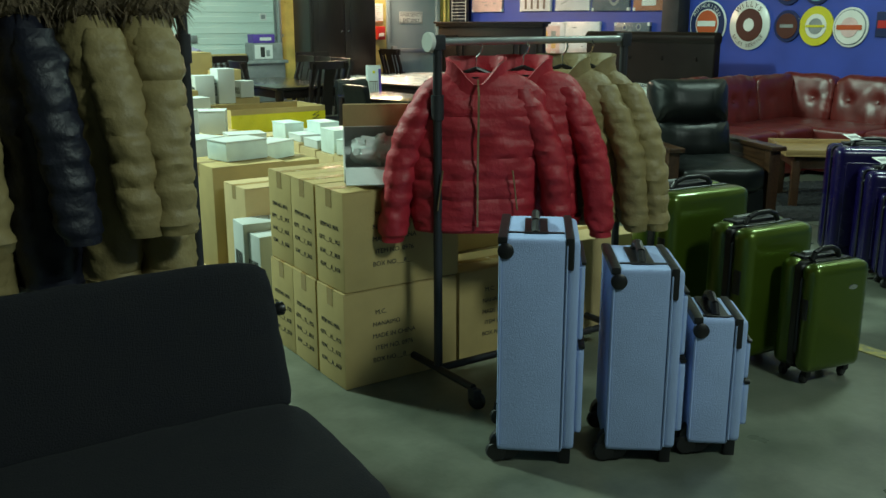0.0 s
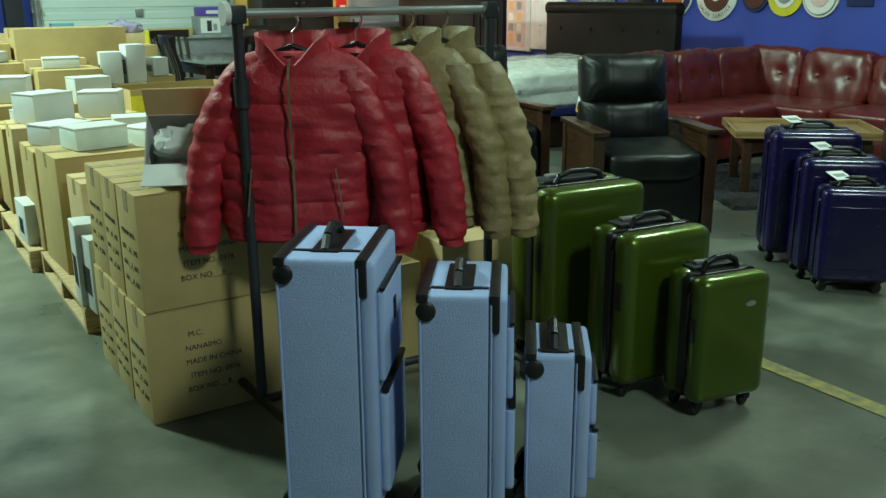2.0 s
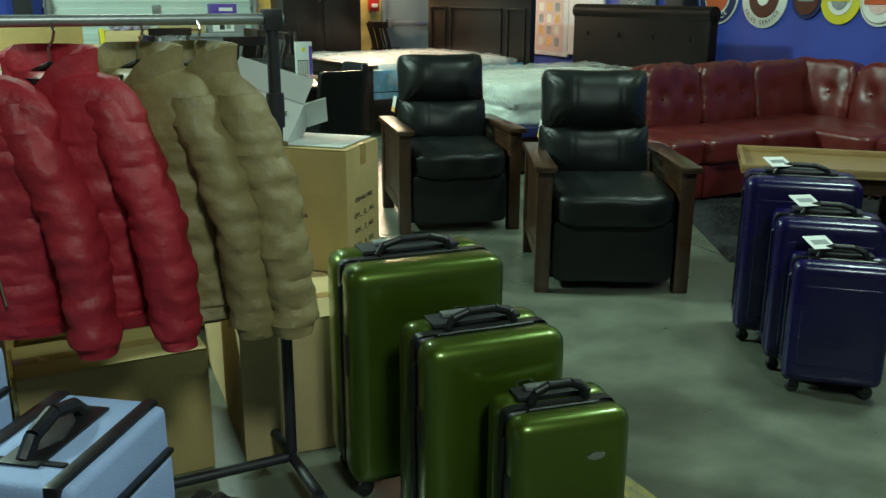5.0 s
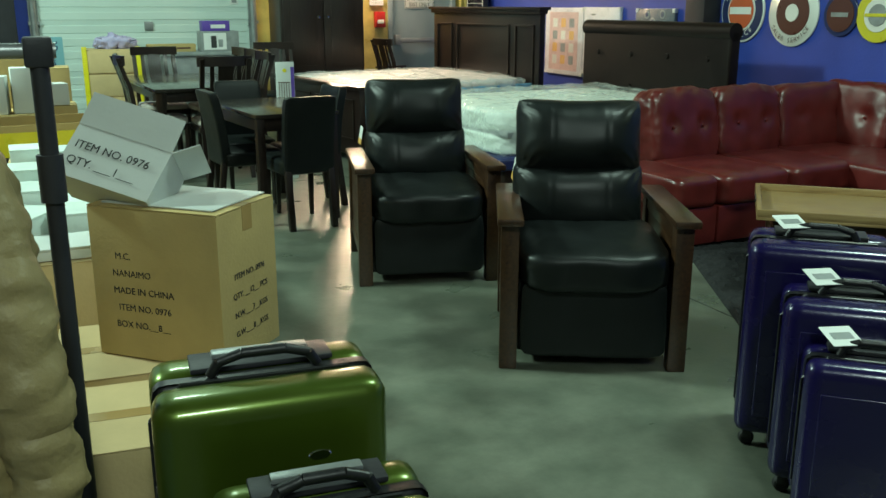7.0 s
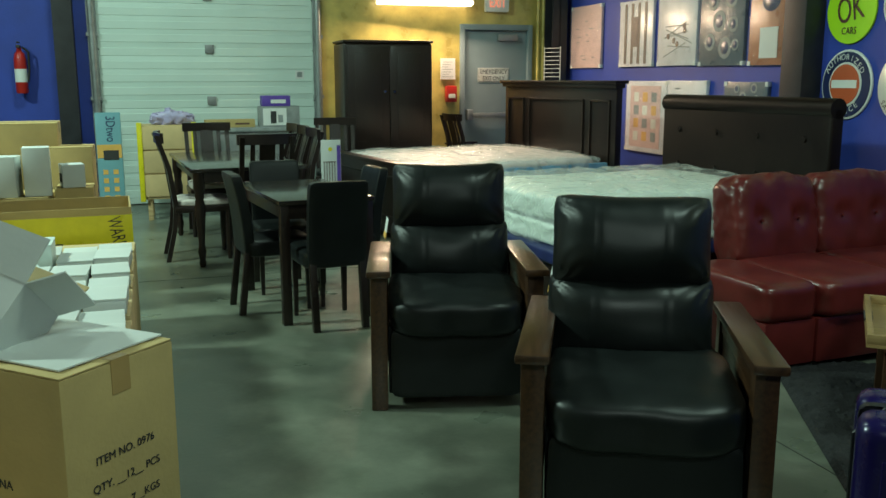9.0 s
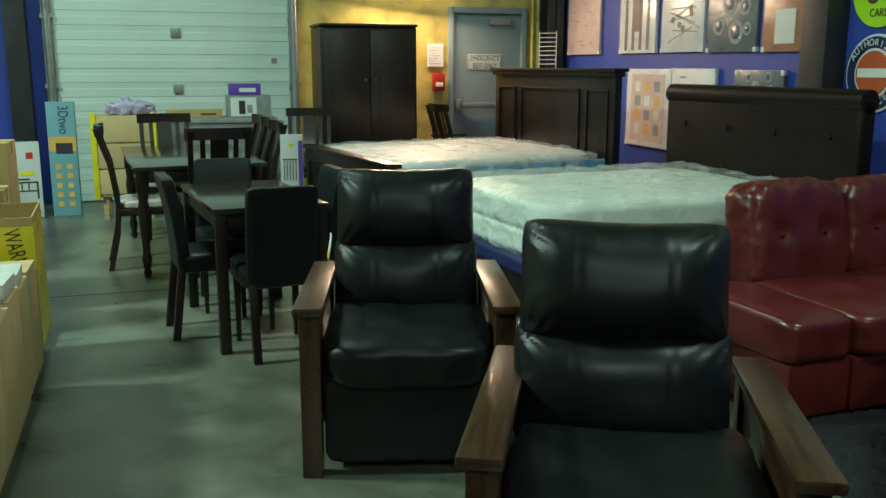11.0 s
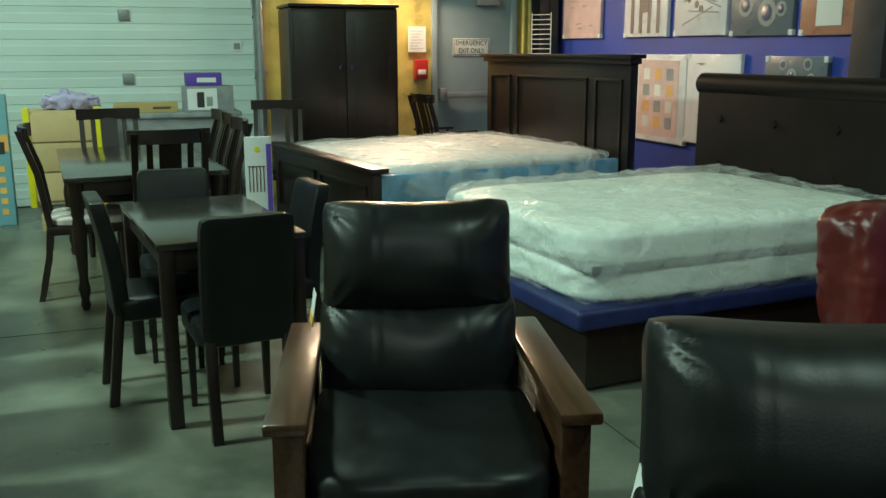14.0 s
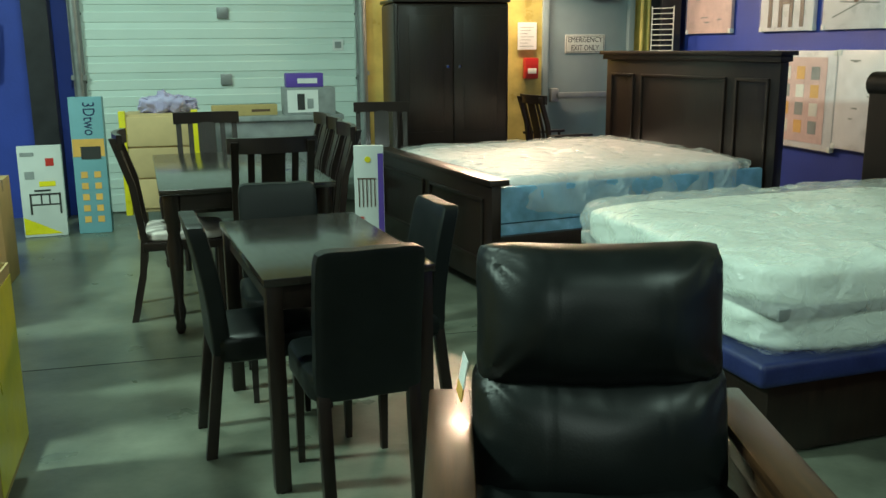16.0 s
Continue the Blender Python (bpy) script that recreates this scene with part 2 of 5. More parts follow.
def rod(a, b, r, bm=None, seg=12, r2=None):
    a, b = Vector(a), Vector(b)
    own = bmesh.new()
    bmesh.ops.create_cone(own, cap_ends=True, segments=seg, radius1=r, radius2=r if r2 is None else r2, depth=(b - a).length)
    own.transform(Matrix.Translation((a + b) / 2) @ (b - a).to_track_quat("Z", "Y").to_matrix().to_4x4())
    return join(bm, own)


def lathe(profile, seg=20, bm=None, m=None):
    """A turned shape about z from (radius, height) pairs."""
    own = bmesh.new()
    rings = [[own.verts.new((r * math.cos(2 * math.pi * k / seg), r * math.sin(2 * math.pi * k / seg), z)) for k in range(seg)] for r, z in profile]
    for a, b in zip(rings, rings[1:]):
        for k in range(seg):
            own.faces.new((a[k], a[(k + 1) % seg], b[(k + 1) % seg], b[k]))
    own.faces.new(rings[0][::-1])
    own.faces.new(rings[-1])
    if m is not None:
        own.transform(m)
    return join(bm, own)


def tube(points, r, bm=None, seg=8):
    for a, b in zip(points, points[1:]):
        bm = rod(a, b, r, bm, seg)
    return bm


def cushion(sx, sy, sz, n=14, power=4.0, wrinkle=0.012, freq=5.0, seed=0.0, tufts=(), seam=()):
    """A stuffed block centred on the origin: rounded, slightly creased, with buttons pulled in on the face at -y."""
    own = bmesh.new()
    bmesh.ops.create_cube(own, size=2)
    bmesh.ops.subdivide_edges(own, edges=own.edges[:], cuts=n, use_grid_fill=True)
    for v in own.verts:
        c = v.co
        k = (abs(c.x) ** power + abs(c.y) ** power + abs(c.z) ** power) ** (1 / power)
        p = Vector((c.x / k * sx / 2, c.y / k * sy / 2, c.z / k * sz / 2))
        w = noise.noise(Vector((p.x * freq * 2.2 + seed, p.y * freq, p.z * freq * 1.3 - seed))) * wrinkle
        rim = max(abs(c.x), abs(c.z)) ** 6
        w += noise.noise(Vector((p.x * freq * 6 + seed, p.y * freq * 4, p.z * freq * 6))) * wrinkle * 0.7 * rim
        p += p.normalized() * w
        if c.y < 0:
            for tx, tz in tufts:
                d = math.hypot(p.x - tx, p.z - tz)
                p.y += 0.028 * math.exp(-(d / 0.045) ** 2)
            for sxn in seam:
                p.y += 0.003 * math.exp(-((p.x - sxn) / 0.014) ** 2)
        v.co = p
    return own


def pillow(w, d, h, seed, sag):
    """A soft back cushion: pulled-out corners, a sagging top edge, two stitched seams and creases that run in from the corners."""
    own = bmesh.new()
    bmesh.ops.create_grid(own, x_segments=56, y_segments=40, size=1)
    grid = own.verts[:]
    back = {}
    for v in grid:
        back[v] = own.verts.new(v.co)
    edge = [e for e in own.edges if e.is_boundary]
    for f in own.faces[:]:
        own.faces.new([back[v] for v in reversed(f.verts[:])])
    for e in edge:
        a, b = e.verts
        own.faces.new((b, a, back[a], back[b]))
    for v in grid:
        u, q = v.co.x, v.co.y
        plump = max(0.0, (1 - abs(u) ** 3.2) * (1 - abs(q) ** 2.6)) ** 0.5
        x = u * w / 2 * (1 - 0.02 * (1 - q * q) - 0.05 * abs(q) ** 7)
        z = q * h / 2 * (1 - 0.02 * (1 - u * u) - 0.09 * abs(u) ** 7) - (sag * (1 - u * u) if q > 0 else 0) * max(0, q) ** 2
        y = -d * 0.58 * plump - 0.045
        crease = 0.0
        for cu in (-1, 1):
            for cq in (-1, 1):
                dx, dz = (u - cu) * w / 2, (q - cq) * h / 2
                dist = math.hypot(dx, dz)
                ang = math.atan2(dz, dx)
                crease += 0.0055 * math.sin(ang * 15 + seed * cu + 2 * cq + 3 * noise.noise(Vector((dist * 14, seed, cu)))) * math.exp(-(dist - 0.05) ** 2 / 0.0045)
        crease += 0.007 * noise.noise(Vector((x * 30 + seed, z * 9, seed))) * abs(q) ** 3
        crease += 0.012 * noise.noise(Vector((x * 5 + seed, z * 6, 2.0)))
        for sx in (-0.21 * w, 0.21 * w):
            crease += 0.0022 * math.exp(-((x - sx) / 0.006) ** 2)
        b = back[v]
        v.co = Vector((x, y + crease, z))
        b.co = Vector((x, 0.045 + d * 0.24 * plump, z))
    bmesh.ops.recalc_face_normals(own, faces=own.faces[:])
    return own


def loft(rings, closed_ends=True):
    own = bmesh.new()
    vs = [[own.verts.new(p) for p in ring] for ring in rings]
    n = len(vs[0])
    for a, b in zip(vs, vs[1:]):
        for k in range(n):
            own.faces.new((a[k], a[(k + 1) % n], b[(k + 1) % n], b[k]))
    if closed_ends:
        own.faces.new(vs[0][::-1])
        own.faces.new(vs[-1])
    bmesh.ops.recalc_face_normals(own, faces=own.faces[:])
    return own


def words(name, text, size, material, parent, m, label="", width=None):
    """Flat lettering in the built-in font, made into a mesh that lies 2 mm proud of its sheet; it reads along x, up along z and faces -y."""
    cu = bpy.data.curves.new("lettering", "FONT")
    cu.body, cu.size, cu.align_x, cu.align_y, cu.extrude, cu.resolution_u = text, size, "CENTER", "CENTER", 0.0005, 3
    tmp = new("lettering", cu)
    me = bpy.data.meshes.new_from_object(tmp)
    bpy.data.objects.remove(tmp)
    bpy.data.curves.remove(cu)
    me.materials.clear()
    me.materials.append(material)
    wide = max((v.co.x for v in me.vertices), default=1) * 2
    k = width / wide if width else 1
    for v in me.vertices:
        v.co = (v.co.x * k, -v.co.z, v.co.y)
    ob = new(name, me)
    ob.parent = parent
    ob.matrix_basis = m
    if label:
        ob["label"] = label
    return ob


# ---- the hall ----
XL, XR, YF, YB, HT = -3.0, 9.44, -4.0, 12.85, 5.2
struct("floor", box(XL - 0.3, XR + 0.3, YF - 0.3, YB + 0.3, -0.15, 0), CONCRETE, "worn grey-green polished concrete warehouse floor", "floor")
struct("ceiling", box(XL - 0.3, XR + 0.3, YF - 0.3, YB + 0.3, HT, HT + 0.2), CEIL, "dark metal deck warehouse ceiling", "ceiling")
struct("wall_east", box(XR, XR + 0.2, YF - 0.3, YB + 0.2, 0, 2.44), BLUE_PAINT, "bright blue painted board wall", "wall")
struct("wall_east_upper", box(XR + 0.03, XR + 0.2, YF - 0.3, YB + 0.2, 2.44, HT), BEIGE, "bare beige board above the blue wall", "wall")
bm = box(XL - 0.2, 3.73, YB, YB + 0.2, 0, HT)
struct("wall_north", bm, BLUE_PAINT, "blue painted wall beside the loading door", "wall")
bm = box(6.29, 8.06, YB, YB + 0.2, 0, HT)
bm = box(9.04, XR, YB, YB + 0.2, 0, HT, 0, bm)
bm = box(8.06, 9.04, YB, YB + 0.2, 2.10, HT, 0, bm)
bm = box(3.73, 6.29, YB, YB + 0.2, 3.6, HT, 0, bm)
struct("wall_north_insulated", bm, INSUL, "yellow insulation under clear plastic sheet", "wall")
struct("wall_west", box(XL - 0.2, XL, YF - 0.2, YB, 0, HT), GREY_WALL, "plain grey warehouse wall", "wall")
struct("wall_south", box(XL - 0.2, XR, YF - 0.2, YF, 0, HT), GREY_WALL, "plain grey warehouse wall", "wall")
struct("floor_line", box(4.55, 4.63, 0.6, 2.78, 0, 0.004), YELLOW_LINE, "worn yellow safety line painted on the concrete", "floor line")
bm = None
for x in (-1.2, 6.6):
    bm = box(x - 0.002, x + 0.002, YF, YB, 0.0, 0.0015, 0, bm)
for y in (-1.0, 8.6):
    bm = box(XL, XR, y - 0.002, y + 0.002, 0.0, 0.0015, 0, bm)
struct("floor_joint", bm, RUBBER, "sawn joint in the concrete floor", "floor joint")


def garage_door():
    g = thing("garage_door", pose(5.01, YB, 0), "closed white sectional overhead door with ribbed panels", "garage door", "", "structure")
    for k in range(6):
        z0, z1 = 0.01 + k * 0.586, 0.58 + k * 0.586
        bm = box(-1.2, 1.2, 0.0, 0.05, z0, z1, 0.006)
        for r in range(4):
            z = z0 + 0.07 + r * 0.145
            bm = box(-1.19, 1.19, -0.006, 0.004, z, z + 0.09, 0.004, bm, 1)
        p = part("panel", bm, WHITE_DOOR, g)
        if k:
            part("hinge", box(-0.05, 0.05, -0.03, -0.006, z0 - 0.05, z0 + 0.05, 0.006), STEEL_GREY, p, "small dark steel hinge")
    for s in (-1, 1):
        bm = rod((s * 1.25, -0.06, 0), (s * 1.25, -0.06, 4.2), 0.035)
        bm = box(s * 1.25 - 0.05, s * 1.25 + 0.05, -0.02, 0.0, 0, 4.2, 0, bm)
        for k in range(5):
            bm = box(s * 1.25 - 0.06, s * 1.25 + 0.06, -0.07, 0, 0.5 + k * 0.7, 0.54 + k * 0.7, 0, bm)
        part("track", bm, STEEL_GREY, g, "grey steel door track")
    part("placard", box(0.98, 1.08, -0.012, -0.006, 1.43, 1.53), TAG, g, "small white printed notice")
    part("placard_print", box(1.0, 1.06, -0.014, -0.012, 1.45, 1.51), GREY_INK, g)
    return g


garage_door()


def emergency_door():
    d = thing("door_1", pose(8.55, YB, 0), "closed grey steel emergency exit door", "door", "", "structure")
    bm = box(-0.49, -0.43, -0.03, 0.12, 0, 2.10, 0.005)
    bm = box(0.43, 0.49, -0.03, 0.12, 0, 2.10, 0.005, bm)
    bm = box(-0.43, 0.43, -0.03, 0.12, 2.03, 2.10, 0.005, bm)
    part("door_frame", bm, DOOR_GREY, d)
    leaf = part("leaf", box(-0.427, 0.427, 0.03, 0.08, 0.01, 2.025, 0.004), DOOR_GREY, d)
    bm = box(-0.36, 0.40, -0.05, -0.01, 0.94, 1.0, 0.01)
    bm = box(-0.40, -0.32, -0.05, 0.03, 0.91, 1.04, 0.01, bm)
    bm = box(0.34, 0.40, -0.05, 0.03, 0.92, 1.02, 0.01, bm)
    part("panic_bar", bm, STEEL_GREY, leaf, "grey steel push bar")
    bm = box(0.02, 0.28, -0.04, 0.03, 1.90, 1.98, 0.01)
    part("door_closer", bm, STEEL_GREY, leaf, "grey steel door closer")
    sign = part("notice", box(-0.235, 0.19, 0.022, 0.03, 1.38, 1.56, 0.003), SIGN_WHITE, leaf, "white emergency exit only notice")
    bm = box(-0.225, 0.18, 0.0195, 0.0215, 1.39, 1.395)
    for z0, z1 in ((1.39, 1.394), (1.546, 1.55)):
        bm = box(-0.225, 0.18, 0.0195, 0.0215, z0, z1, 0, bm)
    for x0 in (-0.225, 0.176):
        bm = box(x0, x0 + 0.004, 0.0195, 0.0215, 1.39, 1.55, 0, bm)
    part("border", bm, INK, leaf)
    words("lettering", "EMERGENCY", 0.075, INK, leaf, pose(-0.022, 0.020, 1.51), "", 0.37)
    words("lettering", "EXIT ONLY", 0.075, INK, leaf, pose(-0.022, 0.020, 1.43), "", 0.30)
    return d


emergency_door()
bm = None
for k, x in enumerate((0.0, 0.07)):
    bm = rod((9.09 + x, 12.76, 0), (9.09 + x, 12.76, HT), 0.022, bm)
struct("wall_pipe", bm, INSUL, "yellow-brown pipes beside the exit door", "pipe")


def column(x, y, w, d):
    bm = box(x - w / 2, x + w / 2, y - d / 2, y - d / 2 + 0.012, 0, HT)
    bm = box(x - w / 2, x + w / 2, y + d / 2 - 0.012, y + d / 2, 0, HT, 0, bm)
    bm = box(x - 0.006, x + 0.006, y - d / 2, y + d / 2, 0, HT, 0, bm)
    return struct("steel_column", bm, STEEL_DARK, "dark painted steel wall column", "column")


column(9.26, 12.6, 0.2, 0.24)
bm = box(9.25, 9.44, 7.98, 8.24, 0, HT, 0.004)
struct("steel_column", bm, STEEL_DARK, "dark painted steel wall column", "column")
bm = box(3.38, 3.58, 12.62, 12.84, 0, HT, 0.004)
struct("steel_column", bm, STEEL_DARK, "dark painted steel wall column", "column")


def strip_light():
    t = thing("strip_light", pose(7.58, 12.70, 2.35), "lit warm fluorescent strip fixture on the wall", "light fixture")
    part("housing", box(-0.62, 0.62, 0.02, 0.13, 0.0, 0.09, 0.01), SIGN_WHITE, t)
    bm = rod((-0.6, -0.01, -0.01), (0.6, -0.01, -0.01), 0.02)
    bm = rod((-0.6, 0.06, -0.025), (0.6, 0.06, -0.025), 0.02, bm)
    part("tube", bm, TUBE_GLOW, t, "glowing warm fluorescent tubes")


strip_light()


def exit_sign():
    t = thing("exit_sign", pose(8.54, 12.78, 2.25), "lit white exit sign with red letters", "exit sign")
    part("case", box(-0.155, 0.155, 0, 0.07, 0, 0.21, 0.01), SIGN_WHITE, t)
    words("lettering", "EXIT", 0.16, EXIT_GLOW, t, pose(0, -0.002, 0.105), "", 0.22)


exit_sign()


def paper_notice(x, z, w, h):
    t = thing("paper_notice", pose(x, YB - 0.02, z), "white paper notice fixed on the insulation", "notice")
    part("sheet", box(-w / 2, w / 2, -0.004, 0.015, 0, h), TAG, t)
    bm = None
    for k in range(7):
        bm = box(-w / 2 + 0.02, w / 2 - 0.03 - 0.03 * (k % 3), -0.006, -0.0045, h - 0.05 - k * 0.03, h - 0.045 - k * 0.03, 0, bm)
    part("print", bm, GREY_INK, t)


paper_notice(7.90, 1.42, 0.19, 0.26)


def fire_alarm():
    t = thing("fire_alarm_box", pose(7.93, YB - 0.055, 1.14), "red fire alarm pull box", "fire alarm")
    part("case", box(-0.07, 0.07, -0.03, 0.05, 0, 0.2, 0.012), RED_PAINT, t)
    part("plate", box(-0.045, 0.045, -0.036, -0.03, 0.05, 0.10, 0.003), SIGN_WHITE, t)


fire_alarm()


def fire_extinguisher():
    t = thing("fire_extinguisher", pose(3.02, YB - 0.12, 1.28), "red fire extinguisher with white label hung on the wall", "fire extinguisher")
    part("cylinder", lathe([(0.05, 0), (0.062, 0.02), (0.062, 0.36), (0.05, 0.42), (0.025, 0.45), (0.025, 0.48)]), RED_PAINT, t)
    part("label", lathe([(0.0635, 0.12), (0.0635, 0.26)]), TAG, t, "white label band")
    bm = box(-0.02, 0.02, -0.09, 0.03, 0.48, 0.51, 0.006)
    bm = box(-0.012, 0.012, -0.09, 0.02, 0.53, 0.545, 0.004, bm)
    part("handle", bm, STEEL_DARK, t)
    part("hose", tube([(0.03, 0, 0.49), (0.09, 0, 0.44), (0.085, 0, 0.25), (0.07, 0, 0.12)], 0.011), RUBBER, t)
    part("bracket", box(-0.03, 0.03, 0.05, 0.12, 0.2, 0.4), STEEL_DARK, t)


fire_extinguisher()


# ---- pictures and round signs on the blue wall ----
WALL = lambda y, z: pose(XR - 0.004, y, z, 0, 0, -90)


def canvas(y, z0, z1, w, material, label, motif):
    t = thing("wall_picture", WALL(y, z0), label, "picture", "pictures on the blue wall")
    h = z1 - z0
    part("canvas", box(-w / 2, w / 2, -0.035, 0, 0, h, 0.006), material, t)
    rnd = random.Random(round(y * 100))
    if motif == "rails":
        for x in (-0.3, -0.1, 0.1, 0.3):
            part("print", box(x * w - 0.025, x * w + 0.025, -0.039, -0.0365, 0.03, h - 0.03), BROWN_INK, t)
        part("print", box(-w * 0.08, w * 0.08, -0.042, -0.0395, h * 0.3, h * 0.75), BROWN_INK, t)
    elif motif == "branches":
        for k in range(7):
            a, z = rnd.uniform(-0.5, 0.5), rnd.uniform(0.1, 0.6) * h
            part("branch_print", box(-w * 0.3, w * 0.3, -0.039, -0.0365, -0.006, 0.006, 0, None, 2, pose(rnd.uniform(-0.08, 0.08), 0, z, 0, math.degrees(a) * 0.8, 0)), GREY_INK, t)
        for k in range(5):
            part("bird_print", lathe([(0.03, 0), (0.028, 0.003)], 10, None, pose(rnd.uniform(-0.2, 0.2), -0.037, rnd.uniform(0.15, 0.7) * h, 90, 0, 0)), BROWN_INK, t)
    elif motif == "plates":
        for x, z, r in ((-0.2, 0.8, 0.09), (0.2, 0.82, 0.1), (-0.05, 0.55, 0.11), (0.26, 0.5, 0.08), (-0.25, 0.3, 0.09), (0.1, 0.22, 0.11), (0.32, 0.25, 0.06)):
            r *= min(1.0, h / 0.6)
            plate = part("plate_print", lathe([(r * 0.9, 0), (r * 0.9, 0.002), (r * 0.8, 0.003)], 18, None, pose(x * w, -0.0365, z * h, 90, 0, 0)), GREY_INK, t)
            part("plate_rim", lathe([(r * 0.55, 0), (r * 0.5, 0.002)], 18, None, pose(x * w, -0.0405, z * h, 90, 0, 0)), SIGN_NAVY, plate)
    elif motif == "cap":
        part("print", lathe([(0.12, 0), (0.115, 0.003)], 16, None, pose(0, -0.0365, h * 0.72, 90, 0, 0) @ Matrix.Diagonal((1, 0.8, 1, 1))), SIGN_NAVY, t)
        part("paper", box(-w * 0.22, w * 0.2, -0.042, -0.037, 0.06, 0.32), TAG, t, "white price sheet")
    elif motif == "alphabet":
        bm = box(-w * 0.38, w * 0.38, -0.0385, -0.0365, 0.05, h - 0.05)
        part("print", bm, CANVAS_PINK, t)
        for r in range(4):
            for c in range(3):
                x, z = (-0.22 + 0.22 * c) * w, 0.12 + r * (h - 0.2) / 4
                part("print", box(x - 0.05, x + 0.05, -0.041, -0.039, z, z + 0.1), (SIGN_WHITE, ORANGE_INK, GREY_INK)[(r + c) % 3], t)
    else:
        for k in range(10):
            z = rnd.uniform(0.1, 0.9) * h
            x = rnd.uniform(-0.35, 0.25) * w
            part("print", box(x, x + rnd.uniform(0.04, 0.12), -0.0385, -0.0365, z, z + 0.01), GREY_INK, t)
    for x0, x1 in ((-w / 2 - 0.004, -w / 2 + 0.035), (w / 2 - 0.035, w / 2 + 0.004)):
        for zz in (0, h):
            part("corner_guard", box(x0, x1, -0.04, 0, max(0, zz - 0.035) - 0.003, min(h, zz + 0.035) + 0.003, 0.003), TAG, t)
    part("wrapping_film", box(-w / 2 - 0.006, w / 2 + 0.006, -0.048, -0.001, -0.006, h + 0.006, 0.01), THIN_FILM, t, "clear crinkled wrapping film")
    return t


canvas(12.05, 1.555, 2.29, 0.78, CANVAS_PINK, "pale pink printed canvas in clear film", "text")
canvas(10.86, 1.555, 2.26, 0.70, CANVAS_WHITE, "brown and white striped canvas in clear film", "rails")
canvas(10.05, 1.555, 2.27, 0.70, CANVAS_WHITE, "white canvas with grey branches and birds", "branches")
canvas(9.30, 1.545, 2.28, 0.69, CANVAS_SLATE, "slate canvas with round dishes in clear film", "plates")
canvas(8.60, 1.54, 2.30, 0.56, CANVAS_RUST, "rust canvas with a blue cap and price sheet", "cap")
canvas(10.60, 0.64, 1.40, 0.82, CANVAS_WHITE, "white nursery alphabet canvas in clear film", "alphabet")
canvas(9.83, 0.68, 1.405, 0.69, CANVAS_WHITE, "pale lilac printed canvas in clear film", "text")
canvas(8.89, 1.10, 1.395, 0.62, CANVAS_SLATE, "small dark canvas with three round motifs", "plates")


def disc(r, d, m, seg=40):
    return lathe([(r, 0), (r, d), (r * 0.985, d + 0.003)], seg, None, m @ pose(0, 0, 0, 90, 0, 0))


def round_sign(y, z, r, layers, label, texts=(), bars=()):
    t = thing("round_sign", WALL(y, z), label, "sign", "round enamel signs")
    d = 0.0
    for k, (f, m) in enumerate(layers):
        part("disc" if k == 0 else "ring", disc(r * f, 0.012 if k == 0 else 0.003, pose(0, -d, 0)), m, t)
        d += 0.0155 if k == 0 else 0.0065
    d += 0.002
    for m, x0, x1, z0, z1 in bars:
        part("bar", box(x0 * r, x1 * r, -d - 0.001, -d + 0.0, z0 * r, z1 * r), m, t)
    for body, size, m, x, zz, turn, wide in texts:
        words("lettering", body, size * r, m, t, pose(x * r, -d - 0.003, zz * r, 0, turn, 0), "", wide * r if wide else None)
    return t


def arc_text(body, radius, size, m, start, step):
    out = []
    for k, ch in enumerate(body):
        a = start + step * k
        out.append((ch, size, m, radius * math.sin(radians(a)), radius * math.cos(radians(a)), a if step > 0 else a + 180, None))
    return out


round_sign(7.69, 1.94, 0.255, [(1, LIME)], "lime green round used cars sign", [("USED", 0.3, BROWN_INK, 0, 0.62, 0, 0.5), ("OK", 1.1, SIGN_BROWN, 0, 0.0, -10, 1.1), ("CARS", 0.3, BROWN_INK, 0, -0.62, 0, 0.6)])
round_sign(7.68, 1.38, 0.265, [(1, SIGN_WHITE), (0.94, SIGN_NAVY), (0.64, SIGN_WHITE), (0.58, SIGN_ORANGE)], "navy and white round service sign with orange centre",
           arc_text("AUTHORIZED", 0.78, 0.24, SIGN_WHITE, -58, 13) + arc_text("SERVICE", 0.78, 0.24, SIGN_WHITE, 222, -14), [(SIGN_WHITE, -0.5, 0.5, -0.1, 0.13)])
round_sign(7.09, 1.37, 0.27, [(1, SIGN_WHITE), (0.66, SIGN_BROWN), (0.26, SIGN_WHITE)], "white and brown round sales service sign",
           arc_text("SALES SERVICE", 0.82, 0.2, SIGN_BROWN, 238, -9.6) + arc_text("WILLYS", 0.82, 0.3, SIGN_BROWN, -40, 16))
round_sign(6.60, 1.36, 0.165, [(1, SIGN_NAVY), (0.8, SIGN_BROWN)], "small dark round enamel sign", (), [(GREY_INK, -0.5, 0.5, -0.1, 0.1)])
round_sign(6.25, 1.36, 0.20, [(1, SIGN_YELLOW), (0.62, SIGN_WHITE), (0.4, GREY_INK)], "yellow round sign with white centre", (), [(SIGN_YELLOW, -0.55, 0.55, -0.06, 0.06)])
round_sign(5.86, 1.35, 0.195, [(1, SIGN_WHITE), (0.9, GREY_INK), (0.85, SIGN_WHITE), (0.5, CANVAS_PINK)], "white round sign with pinkish centre", (), [(SIGN_ORANGE, -0.7, 0.7, -0.12, 0.12)])
round_sign(6.62, 1.74, 0.165, [(1, SIGN_NAVY), (0.75, SIGN_BROWN)], "small dark round enamel sign", (), [(SIGN_WHITE, -0.5, 0.5, -0.08, 0.08)])
